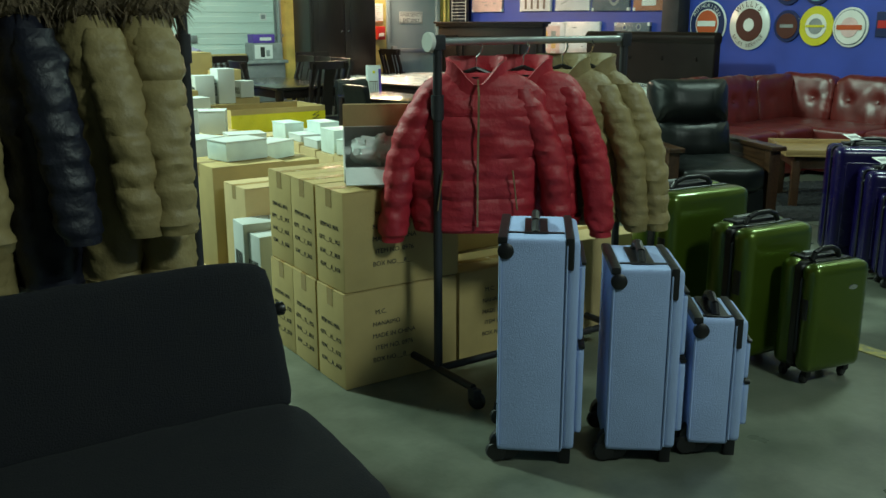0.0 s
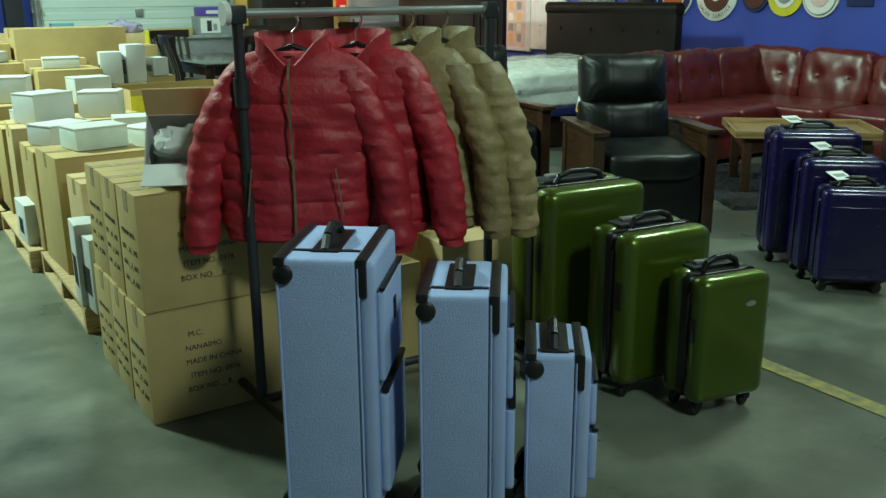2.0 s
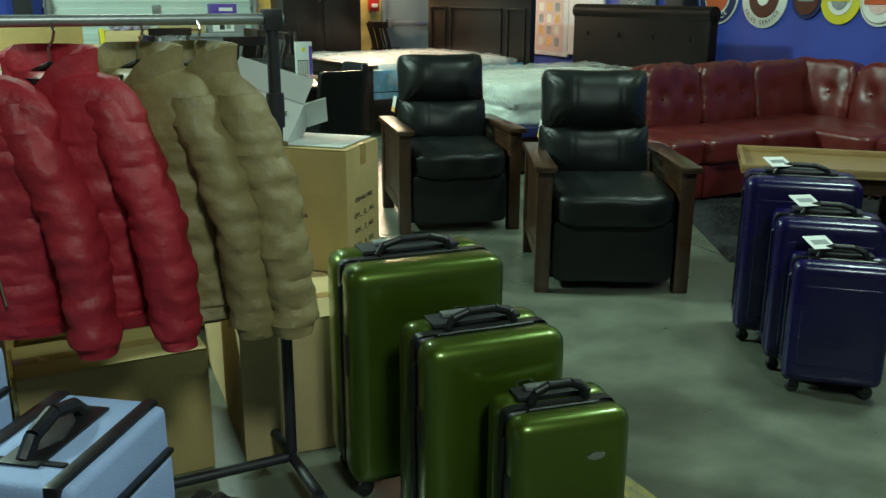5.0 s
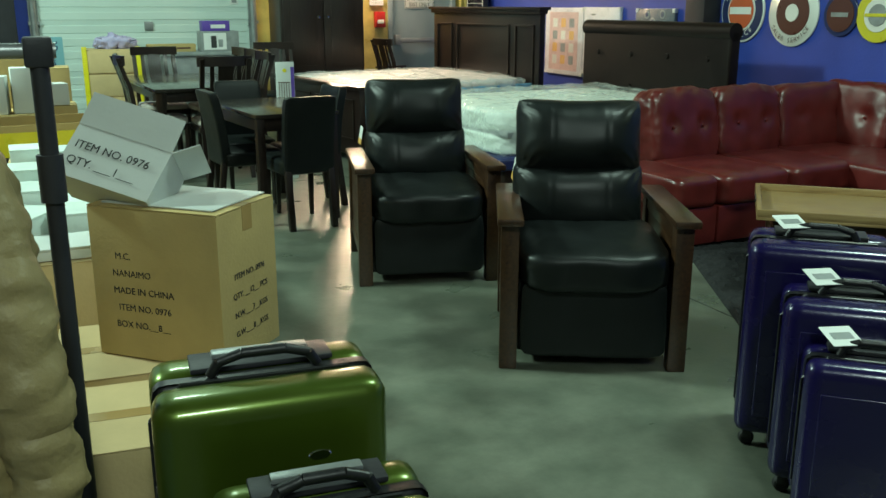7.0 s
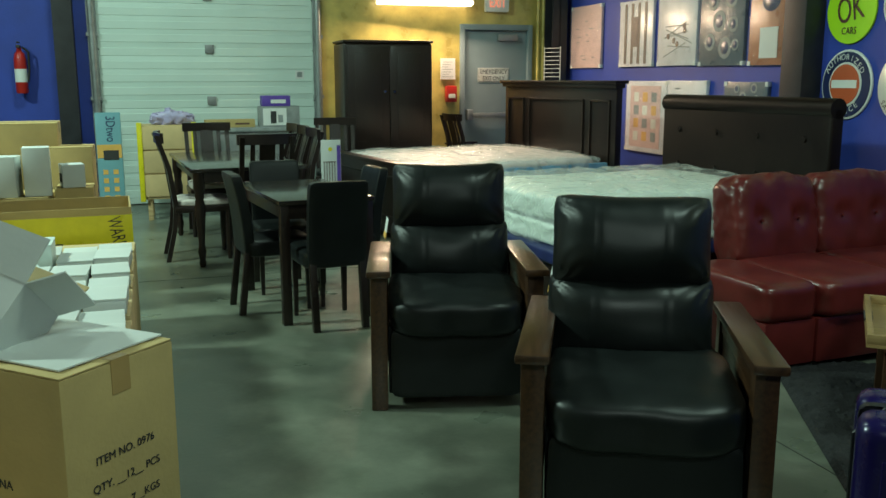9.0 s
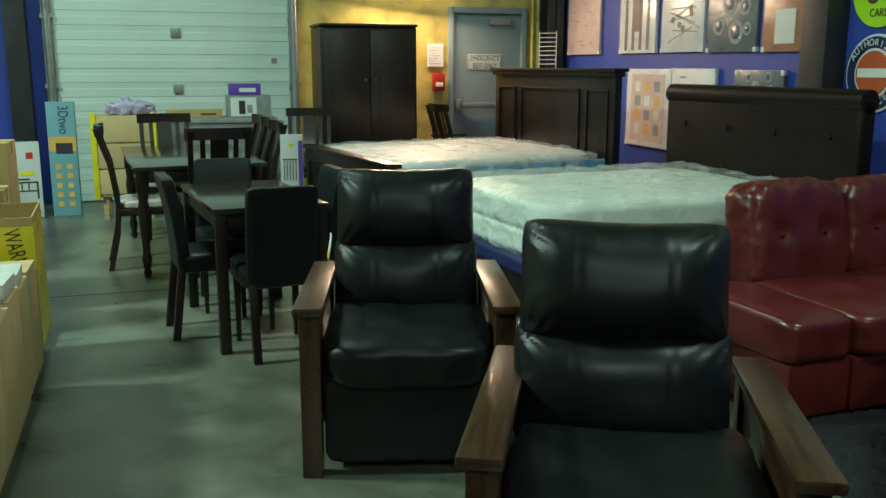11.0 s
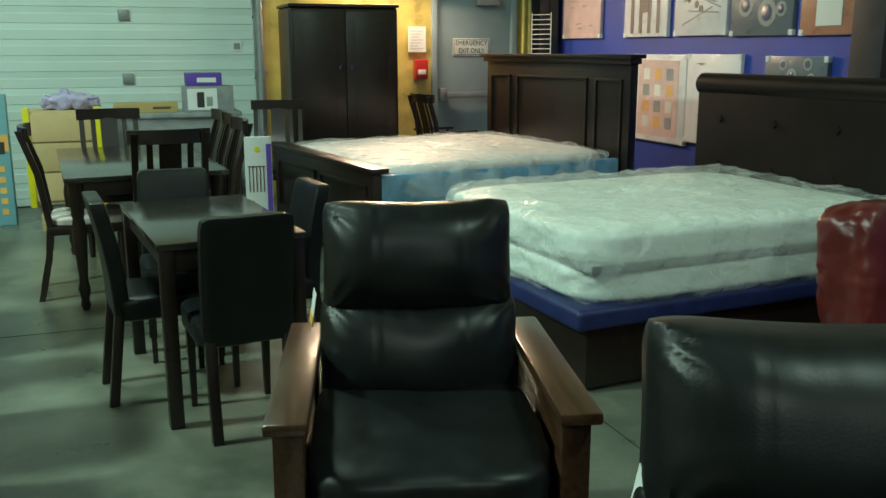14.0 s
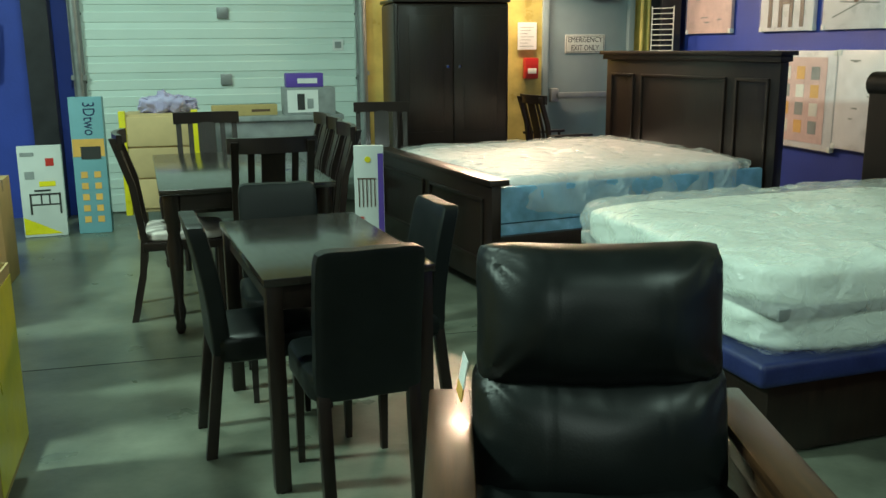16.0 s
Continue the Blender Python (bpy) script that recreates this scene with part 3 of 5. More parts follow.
round_sign(6.27, 1.74, 0.165, [(1, SIGN_NAVY), (0.8, TEAL_CARD)], "small dark teal round sign", (), [(SIGN_WHITE, -0.5, 0.5, -0.08, 0.08)])
round_sign(7.12, 1.96, 0.25, [(1, SIGN_WHITE), (0.9, RED_PAINT), (0.6, SIGN_WHITE)], "red and white round enamel sign", (), [(SIGN_NAVY, -0.5, 0.5, -0.1, 0.1)])


def flat_sign(y, z, w, h, a, b):
    t = thing("wall_sign", WALL(y, z), "small red and navy rectangular enamel sign", "sign")
    part("plate", box(-w / 2, w / 2, -0.012, 0, 0, h, 0.004), a, t)
    part("band", box(-w / 2 + 0.02, w / 2 - 0.02, -0.015, -0.0125, h * 0.35, h * 0.65), b, t)


flat_sign(5.84, 1.65, 0.42, 0.16, RED_PAINT, SIGN_WHITE)
flat_sign(5.46, 1.26, 0.26, 0.24, SIGN_NAVY, RED_PAINT)


# ---- recliners ----
def recliner(m, label, seed, slip=0.0):
    """Mission recliner; the origin is on the floor midway between the front legs, its front looks towards -y."""
    t = thing("recliner", m, label, "armchair", "pair of recliners")
    for s in (-1, 1):
        side = box(s * 0.338 - 0.036, s * 0.338 + 0.036, 0.0, 0.075, 0, 0.603, 0.006)
        side = box(s * 0.338 - 0.036, s * 0.338 + 0.036, 0.70, 0.775, 0, 0.58, 0.006, side)
        side = box(s * 0.338 - 0.022, s * 0.338 + 0.022, 0.07, 0.71, 0.16, 0.56, 0.004, side)
        side = box(s * 0.338 - 0.028, s * 0.338 + 0.028, 0.07, 0.71, 0.52, 0.60, 0.004, side)
        side = box(s * 0.338 - 0.028, s * 0.338 + 0.028, 0.07, 0.71, 0.13, 0.20, 0.004, side)
        part("side_frame", side, OAK_DARK, t)
        arm = box(s * 0.338 - 0.052, s * 0.338 + 0.052, -0.05, 0.80, 0.603, 0.634, 0.010)
        for v in arm.verts:
            v.co.z -= 0.05 * max(0.0, v.co.y - 0.1) * 0.6
        part("armrest", arm, OAK_DARK, t, "worn dark oak armrest")
    c = cushion(0.60, 0.66, 0.19, 22, 5, 0.010, 5, seed)
    c.transform(pose(0, 0.27, 0.425, 2))
    part("seat", c, LEATHER_BLACK, t, "black leather seat cushion")
    c = cushion(0.58, 0.10, 0.31, 12, 12, 0.005, 4, seed + 3)
    c.transform(pose(0, 0.05, 0.21, -4))
    part("footrest", c, LEATHER_BLACK, t, "black leather footrest panel")
    c = pillow(0.58, 0.25, 0.33, seed + 5, 0.0)
    c.transform(pose(slip, 0.60, 0.585, -13))
    part("lower_back", c, LEATHER_BLACK, t, "black leather lower back cushion")
    c = pillow(0.555, 0.28, 0.34, seed + 9, 0.010)
    c.transform(pose(slip, 0.65, 0.855, -13))
    part("upper_back", c, LEATHER_BLACK, t, "pillowed black leather head cushion")
    part("base", box(-0.30, 0.30, 0.08, 0.70, 0.05, 0.36, 0.01), LEATHER_BLACK, t)
    tag = box(-0.001, 0.001, -0.03, 0.03, -0.10, 0, 0)
    part("price_tag", tag, TAG, t, "hanging white and orange price tag", pose(-0.30, 0.62, 0.76, 6, 8, 10))
    part("tag_print", box(-0.002, 0.002, -0.0305, 0.0305, -0.101, -0.07), ORANGE_INK, t, "", pose(-0.30, 0.62, 0.76, 6, 8, 10))
    return t


recliner(pose(5.50, 5.50, 0, 0, 0, -15), "black leather recliner with dark oak arms beside the dining set", 1.3)
recliner(pose(5.63, 4.16, 0, 0, 0, -27), "black leather recliner with dark oak arms beside the rug", 7.7, -0.03)


# ---- sectional sofa, rug, coffee table ----
def sofa_section(parent, x0, x1, y_front, depth, turn, first, seed):
    """One run of the sectional, along x, its front at y_front, facing -y."""
    n = max(1, round((x1 - x0) / 0.62))
    w = (x1 - x0) / n
    part("base", box(x0, x1, y_front + 0.02, y_front + depth, 0.04, 0.27, 0.02), LEATHER_RED, parent, "", turn)
    for k in range(n):
        xc = x0 + w * (k + 0.5)
        c = cushion(w + 0.004, depth - 0.12, 0.20, 14, 7, 0.006, 4, seed + k)
        c.transform(pose(xc, y_front + (depth - 0.16) / 2, 0.36))
        part("seat_cushion", c, LEATHER_RED, parent, "", turn)
        c = cushion(w + 0.006, 0.27, 0.52, 24, 5, 0.014, 5, seed + 20 + k, ((-w * 0.22, 0.02), (w * 0.22, 0.02)))
        c.transform(pose(xc, y_front + depth - 0.16, 0.635, -9))
        part("back_cushion", c, LEATHER_RED, parent, "tufted burgundy leather back cushion", turn)
        for s in (-1, 1):
            b = lathe([(0.012, 0), (0.009, 0.008)], 10, None, pose(xc + s * w * 0.22, y_front + depth - 0.28, 0.655, 90))
            part("button", b, LEATHER_RED, parent, "", turn)
    for k in range(n + 1):
        leg = lathe([(0.02, 0), (0.028, 0.05)], 10, None, pose(min(max(x0 + w * k, x0 + 0.06), x1 - 0.06), y_front + 0.08, 0))
        part("leg", leg, ESPRESSO, parent, "", turn)


sofa = thing("sectional_sofa", pose(7.36, 5.42, 0, 0, 0, 4), "burgundy tufted leather corner sectional sofa", "sofa")
sofa_section(sofa, 0.0, 1.17, 0.0, 0.92, Matrix(), True, 2.0)
sofa_section(sofa, -0.70, 2.0, 0.0, 0.92, pose(1.10, 0.20, 0, 0, 0, -90), False, 40.0)
c = cushion(0.86, 0.86, 0.20, 12, 7, 0.006, 4, 3)
c.transform(pose(1.57, 0.42, 0.362))
part("corner_seat", c, LEATHER_RED, sofa)
c = cushion(0.80, 0.26, 0.50, 16, 5.5, 0.012, 4.5, 31, ((-0.2, 0.02), (0.2, 0.02)))
c.transform(pose(1.57, 0.76, 0.635, -9))
part("back_cushion", c, LEATHER_RED, sofa, "tufted burgundy leather back cushion")
part("corner_base", box(1.16, 2.01, 0.02, 0.92, 0.04, 0.265, 0.02), LEATHER_RED, sofa)
c = cushion(0.34, 0.70, 0.20, 12, 7, 0.006, 4, 9)
c.transform(pose(-0.17, 0.36, 0.36))
part("end_seat", c, LEATHER_RED, sofa)
part("end_base", box(-0.32, 0.0, 0.03, 0.68, 0.04, 0.27, 0.02), LEATHER_RED, sofa)

rug_bm = bmesh.new()
bmesh.ops.create_grid(rug_bm, x_segments=90, y_segments=90, size=0.5)
for v in rug_bm.verts:
    x, y = v.co.x, v.co.y
    edge = max(abs(x), abs(y)) > 0.499
    v.co = Vector((x * 1.6, y * 1.5, 0.002 if edge else 0.018 + 0.018 * random.random()))
rug = tagged(new("shag_rug", mesh_of("shag_rug", rug_bm, BLACK_SHAG)), "black shaggy area rug on the concrete", "rug")
rug.matrix_basis = pose(7.59, 4.59, 0, 0, 0, -28)


def coffee_table(m):
    t = thing("coffee_table", m, "dark coffee table with a lift-out wooden tray top", "coffee table")
    for sx in (-1, 1):
        for sy in (-1, 1):
            part("leg", box(sx * 0.40 - 0.03, sx * 0.40 + 0.03, sy * 0.27 - 0.03, sy * 0.27 + 0.03, 0, 0.36, 0.004), OAK_DARK, t)
    part("apron", box(-0.42, 0.42, -0.29, 0.29, 0.30, 0.40, 0.005), OAK_DARK, t)
    tray = part("tray", box(-0.5, 0.5, -0.36, 0.36, 0.40, 0.415, 0.003), TRAY_WOOD, t, "tan wooden tray")
    for x0, x1, y0, y1 in ((-0.5, 0.5, -0.36, -0.335), (-0.5, 0.5, 0.335, 0.36), (-0.5, -0.475, -0.334, 0.334), (0.475, 0.5, -0.334, 0.334)):
        part("tray_rim", box(x0, x1, y0, y1, 0.414, 0.452, 0.004), TRAY_WOOD, tray)
    part("handle", box(-0.505, -0.472, -0.07, 0.07, 0.43, 0.447, 0.004), INK, tray)
    return t


coffee_table(pose(7.45, 4.52, 0.018, 0, 0, -42))


# ---- beds ----
def bed_one():
    t = thing("bed", pose(6.42, 10.17, 0, 0, 0, 9), "espresso panelled bed with film-wrapped pinkish mattress", "bed")
    W = 1.87
    # headboard
    hx, h = 1.88, 1.38
    hb = box(hx, hx + 0.07, -W / 2 - 0.06, W / 2 + 0.06, 0, h, 0.004)
    part("headboard", hb, ESPRESSO, t)
    cor = box(hx - 0.05, hx + 0.1, -W / 2 - 0.11, W / 2 + 0.11, h, h + 0.03, 0.006)
    cor = box(hx - 0.03, hx + 0.08, -W / 2 - 0.085, W / 2 + 0.085, h - 0.04, h, 0.006, cor)
    part("cornice", cor, ESPRESSO, t, "moulded espresso cornice")
    for k, (y0, y1) in enumerate(((-W / 2 + 0.02, -W / 2 + 0.34), (-W / 2 + 0.44, W / 2 - 0.44), (W / 2 - 0.34, W / 2 - 0.02))):
        fr = box(hx - 0.018, hx, y0, y1, h - 0.17, h - 0.15, 0.004)
        fr = box(hx - 0.018, hx, y0, y0 + 0.02, 0.5, h - 0.15, 0.004, fr)
        fr = box(hx - 0.018, hx, y1 - 0.02, y1, 0.5, h - 0.15, 0.004, fr)
        part("panel_moulding", fr, ESPRESSO, t)
    # footboard
    fb = box(-0.19, -0.13, -W / 2 - 0.04, W / 2 + 0.04, 0.06, 0.67, 0.004)
    part("footboard", fb, ESPRESSO, t)
    part("footboard_cap", box(-0.22, -0.09, -W / 2 - 0.07, W / 2 + 0.07, 0.67, 0.705, 0.008), ESPRESSO, t)
    for s in (-1, 1):
        y0, y1 = (-W / 2 + 0.06, -0.05) if s < 0 else (0.05, W / 2 - 0.06)
        fr = box(-0.205, -0.19, y0, y1, 0.56, 0.58, 0.004)
        fr = box(-0.205, -0.19, y0, y1, 0.2, 0.22, 0.004, fr)
        fr = box(-0.205, -0.19, y0, y0 + 0.02, 0.2, 0.58, 0.004, fr)
        fr = box(-0.205, -0.19, y1 - 0.02, y1, 0.2, 0.58, 0.004, fr)
        part("panel_moulding", fr, ESPRESSO, t)
        part("side_rail", box(-0.13, hx, s * W / 2 - 0.02, s * W / 2 + 0.02, 0.16, 0.36, 0.004), ESPRESSO, t)
    part("box_spring", box(-0.10, hx - 0.02, -W / 2 + 0.03, W / 2 - 0.03, 0.20, 0.43, 0.03), BLUE_FILM, t, "blue wrapped box spring")
    c = cushion(1.95, W - 0.04, 0.28, 18, 8, 0.02, 2.5, 4)
    c.transform(pose(0.87, 0, 0.575))
    part("mattress", c, MATTRESS_PINK, t, "pinkish white mattress")
    film(t, 0.87, 0, 0.575, 1.99, W, 0.30, 5)
    part("mattress_side", box(-0.12, hx - 0.02, -W / 2 + 0.008, -W / 2 + 0.05, 0.43, 0.65, 0.02), BLUE_FILM, t, "blue plastic mattress side")
    return t


def film(t, x, y, z, sx, sy, sz, seed):
    f = cushion(sx, sy, sz, 46, 9, 0.035, 3.5, seed)
    for v in f.verts:
        v.co += Vector((1, 0.4, 0.6)) * 0.03 * noise.noise(v.co * 9 + Vector((seed, 0, 0))) + v.normal * 0.012 * noise.noise(Vector((v.co.x * 20 + seed, v.co.y * 6, v.co.z * 12)))
    f.transform(pose(x, y, z))
    part("wrapping_film", f, FILM, t, "loose clear plastic wrapping")


bed_one()


def bed_two():
    t = thing("bed", pose(6.56, 7.58, 0, 0, 0, 4), "low platform bed with film-wrapped pale green mattress and leather headboard", "bed")
    W, L, HW = 1.54, 1.92, 1.84
    hx, h = 1.92, 1.25
    hb = box(hx, hx + 0.11, -HW / 2, HW / 2, 0.05, h, 0.025, None, 3)
    part("headboard", hb, LEATHER_BROWN, t, "dark brown buttoned leather headboard")
    part("headboard_roll", rod((hx + 0.05, -HW / 2, h - 0.02), (hx + 0.05, HW / 2, h - 0.02), 0.07, None, 16), LEATHER_BROWN, t)
    for k in range(4):
        for z in (1.02, 0.74):
            part("button", lathe([(0.025, 0), (0.02, 0.012)], 10, None, pose(hx, -HW / 2 + HW * (k + 0.5) / 4, z, 0, -90, 0)), LEATHER_BROWN, t)
    part("platform", box(0.06, hx, -W / 2 + 0.06, W / 2 - 0.06, 0.02, 0.30, 0.01), ESPRESSO, t, "dark espresso platform base")
    part("base_cover", box(-0.02, hx, -W / 2, W / 2, 0.30, 0.39, 0.025, None, 3), NAVY_FABRIC, t, "navy blue wrapped base")
    c = cushion(L - 0.05, W - 0.1, 0.17, 16, 9, 0.012, 3, 6)
    c.transform(pose(L / 2 + 0.02, 0, 0.46))
    part("foundation", c, MATTRESS_GREEN, t, "pale green wrapped foundation")
    part("mattress_band", box(0.06, hx - 0.02, -W / 2 + 0.035, W / 2 - 0.035, 0.525, 0.57, 0.01), GREY_INK, t, "dark grey mattress band")
    c = cushion(L - 0.02, W - 0.06, 0.17, 18, 8, 0.02, 2.5, 8)
    c.transform(pose(L / 2 + 0.02, 0, 0.62))
    part("mattress", c, MATTRESS_GREEN, t, "pale green mattress")
    film(t, L / 2 + 0.01, 0, 0.555, L + 0.03, W + 0.01, 0.38, 11)
    return t


bed_two()


# ---- armoire ----
def armoire():
    t = thing("armoire", pose(6.94, 12.36, 0), "tall espresso wooden armoire with two doors", "wardrobe")
    part("body", box(-0.52, 0.52, -0.28, 0.30, 0.08, 1.83, 0.035, None, 4), ESPRESSO, t)
    part("plinth", box(-0.50, 0.50, -0.26, 0.28, 0, 0.08), ESPRESSO, t)
    top = part("top", box(-0.53, 0.53, -0.295, 0.31, 1.83, 1.86, 0.015, None, 3), ESPRESSO, t)
    for s in (-1, 1):
        x0, x1 = (-0.49, -0.004) if s < 0 else (0.004, 0.49)
        d = part("door", box(x0, x1, -0.305, -0.283, 0.62, 1.79, 0.006), ESPRESSO, t)
        part("panel", box(x0 + 0.09, x1 - 0.09, -0.309, -0.305, 0.72, 1.72, 0.003), ESPRESSO, d)
        part("handle", lathe([(0.014, 0), (0.018, 0.012), (0.010, 0.022)], 12, None, pose(s * 0.055, -0.305, 1.285, 90)), CHROME, d, "small chrome knob")
        dr = part("drawer", box(x0, x1, -0.305, -0.283, 0.14, 0.6, 0.006), ESPRESSO, t)
        part("handle", lathe([(0.014, 0), (0.018, 0.012), (0.010, 0.022)], 12, None, pose(s * 0.27, -0.305, 0.5, 90)), CHROME, dr, "small chrome knob")


armoire()


# ---- dining sets ----
def parsons_chair(m, label):
    """Fully upholstered chair, facing +y; origin under the seat's centre."""
    t = thing("dining_chair", m, label, "chair", "leather chairs round the small table")
    for sx in (-1, 1):
        part("leg", lathe([(0.016, 0), (0.024, 0.36)], 4, None, pose(sx * 0.155, 0.17, 0, 0, 0, 45) ), ESPRESSO, t)
        bl = box(sx * 0.148 - 0.02, sx * 0.148 + 0.02, -0.22, -0.18, 0, 0.40, 0.004)
        for v in bl.verts:
            v.co.y -= 0.05 * (1 - v.co.z / 0.4)
        part("leg", bl, ESPRESSO, t)
    c = cushion(0.38, 0.43, 0.11, 8, 7, 0.004, 5, 1)
    c.transform(pose(0, 0, 0.41))
    part("seat", c, LEATHER_BLACK, t)
    b = cushion(0.345, 0.065, 0.495, 12, 16, 0.003, 5, 2)
    for v in b.verts:
        k = (v.co.z + 0.26) / 0.52
        v.co.y -= 0.07 * k * k
    b.transform(pose(0, -0.19, 0.617))
    part("backrest", b, LEATHER_BLACK, t)
    return t


def slat_chair(m, label, pale=True, arms=False):
    """Wooden chair with a fanned slat back and pale seat, facing +y."""
    t = thing("dining_chair", m, label, "chair", "slat-back wooden chairs")
    for sx in (-1, 1):
        part("leg", lathe([(0.018, 0), (0.026, 0.2), (0.022, 0.43)], 8, None, pose(sx * 0.2, 0.2, 0)), ESPRESSO, t)
        post = loft([[Vector((sx * 0.19 + dx, y + dy, z)) for dx, dy in ((-0.018, -0.018), (0.018, -0.018), (0.018, 0.018), (-0.018, 0.018))]
                     for y, z in ((-0.28, 0), (-0.22, 0.25), (-0.20, 0.45), (-0.24, 0.75), (-0.32, 1.0))])
        part("back_post", post, ESPRESSO, t)
        if arms:
            part("armrest", box(sx * 0.24 - 0.025, sx * 0.24 + 0.025, -0.24, 0.2, 0.64, 0.665, 0.006), ESPRESSO, t)
            part("arm_post", rod((sx * 0.24, 0.15, 0.43), (sx * 0.24, 0.15, 0.65), 0.014), ESPRESSO, t)
    part("seat_frame", box(-0.22, 0.22, -0.21, 0.23, 0.39, 0.44, 0.006), ESPRESSO, t)
    c = cushion(0.43, 0.42, 0.06, 8, 6, 0.004, 5, 3)
    c.transform(pose(0, 0.015, 0.465))
    part("seat", c, SEAT_PALE if pale else LEATHER_BLACK, t, "pale patterned seat pad" if pale else "")
    top = loft([[Vector((x, -0.32 + 0.03 * (abs(x) / 0.2) ** 2 + dy, 0.985 + dz)) for dy, dz in ((-0.014, -0.045), (0.014, -0.045), (0.014, 0.035), (-0.014, 0.035))] for x in (-0.225, -0.12, 0, 0.12, 0.225)])
    part("top_rail", top, ESPRESSO, t)
    for x in (-0.11, 0.11):
        part("slat", loft([[Vector((x + dx, y + dy, z)) for dx, dy in ((-0.017, -0.006), (0.017, -0.006), (0.017, 0.006), (-0.017, 0.006))] for y, z in ((-0.21, 0.46), (-0.24, 0.7), (-0.31, 0.95))]), ESPRESSO, t)
    part("splat", loft([[Vector((dx, y + dy, z)) for dx, dy in ((-0.06, -0.006), (0.06, -0.006), (0.06, 0.006), (-0.06, 0.006))] for y, z in ((-0.21, 0.46), (-0.24, 0.7), (-0.31, 0.95))]), ESPRESSO, t)
    return t


def small_table(m):
    t = thing("dining_table", m, "small espresso wooden dining table", "table")
    part("tabletop", box(-0.29, 0.29, -0.53, 0.53, 0.715, 0.742, 0.004), ESPRESSO_TOP, t)
    part("apron", box(-0.26, 0.26, -0.50, 0.50, 0.63, 0.715), ESPRESSO, t)
    for sx in (-1, 1):
        for sy in (-1, 1):
            part("leg", box(sx * 0.255 - 0.027, sx * 0.255 + 0.027, sy * 0.495 - 0.027, sy * 0.495 + 0.027, 0, 0.72, 0.004), ESPRESSO, t)


small_table(pose(5.196, 7.644, 0, 0, 0, 6.4))
parsons_chair(pose(5.253, 7.17, 0, 0, 0, 6), "black leather chair pushed under the small table")
parsons_chair(pose(5.00, 7.61, 0, 0, 0, -84), "black leather chair pushed under the small table")
parsons_chair(pose(5.11, 8.10, 0, 0, 0, 180), "black leather chair at the far end of the small table")
parsons_chair(pose(5.43, 7.66, 0, 0, 0, 96), "black leather chair pulled out beside the small table")


def large_table(m):
    t = thing("dining_table", m, "large espresso dining table with turned legs", "table")
    part("tabletop", box(-0.45, 0.45, -0.83, 0.83, 0.735, 0.765, 0.006), ESPRESSO_TOP, t)
    part("apron", box(-0.40, 0.40, -0.78, 0.78, 0.65, 0.735, 0.004), ESPRESSO, t)
    leg = [(0.018, 0), (0.028, 0.03), (0.022, 0.06), (0.034, 0.12), (0.026, 0.16), (0.024, 0.19), (0.034, 0.34), (0.042, 0.46), (0.03, 0.53), (0.036, 0.55), (0.034, 0.58), (0.044, 0.6), (0.044, 0.735)]
    for sx in (-1, 1):
        for sy in (-1, 1):
            part("leg", lathe(leg, 16, None, pose(sx * 0.39, sy * 0.77, 0)), ESPRESSO, t, "turned wooden leg")


large_table(pose(4.96, 9.80, 0, 0, 0, 4))
slat_chair(pose(5.12, 9.18, 0, 0, 0, 3), "dark slat-back chair with pale seat at the large table")
slat_chair(pose(4.65, 9.48, 0, 0, 0, -88), "dark slat-back chair with pale seat beside the large table")
slat_chair(pose(4.83, 10.62, 0, 0, 0, 183), "dark slat-back chair at the far end of the table")
slat_chair(pose(5.32, 9.53, 0, 0, 0, 92), "dark slat-back chair with pale seat beside the large table")
slat_chair(pose(5.31, 9.98, 0, 0, 0, 90), "dark slat-back chair with pale seat beside the large table")
slat_chair(pose(5.29, 10.40, 0, 0, 0, 94), "dark slat-back chair with pale seat beside the large table")
slat_chair(pose(6.15, 11.3, 0, 0, 0, 170), "dark slat-back chair standing by the armoire", False)
slat_chair(pose(8.0, 12.2, 0, 0, 0, -80), "dark armchair with wooden arms by the armoire", False, True)


# ---- suitcases ----
def castor(t, x, y, r=0.028, swivel=0):
    w = part("castor", box(x - 0.014, x + 0.014, y - 0.014, y + 0.014, r * 1.2, r * 2.3, 0.004), TRIM_BLACK, t)
    part("wheel", lathe([(r * 0.8, -0.012), (r, -0.008), (r, 0.008), (r * 0.8, 0.012)], 16, None, pose(x, y + 0.01, r, 90, 0, swivel)), RUBBER, w)


def carry_handle(t, y, z, w, x=0.0, material=None):
    pts = [(x - w / 2, y, z), (x - w * 0.42, y, z + 0.028), (x - w * 0.2, y, z + 0.042), (x + w * 0.2, y, z + 0.042), (x + w * 0.42, y, z + 0.028), (x + w / 2, y, z)]
    bm = None
    for a, b in zip(pts, pts[1:]):
        bm = rod(a, b, 0.011, bm, 10)
    part("carry_handle", bm, material or TRIM_BLACK, t)


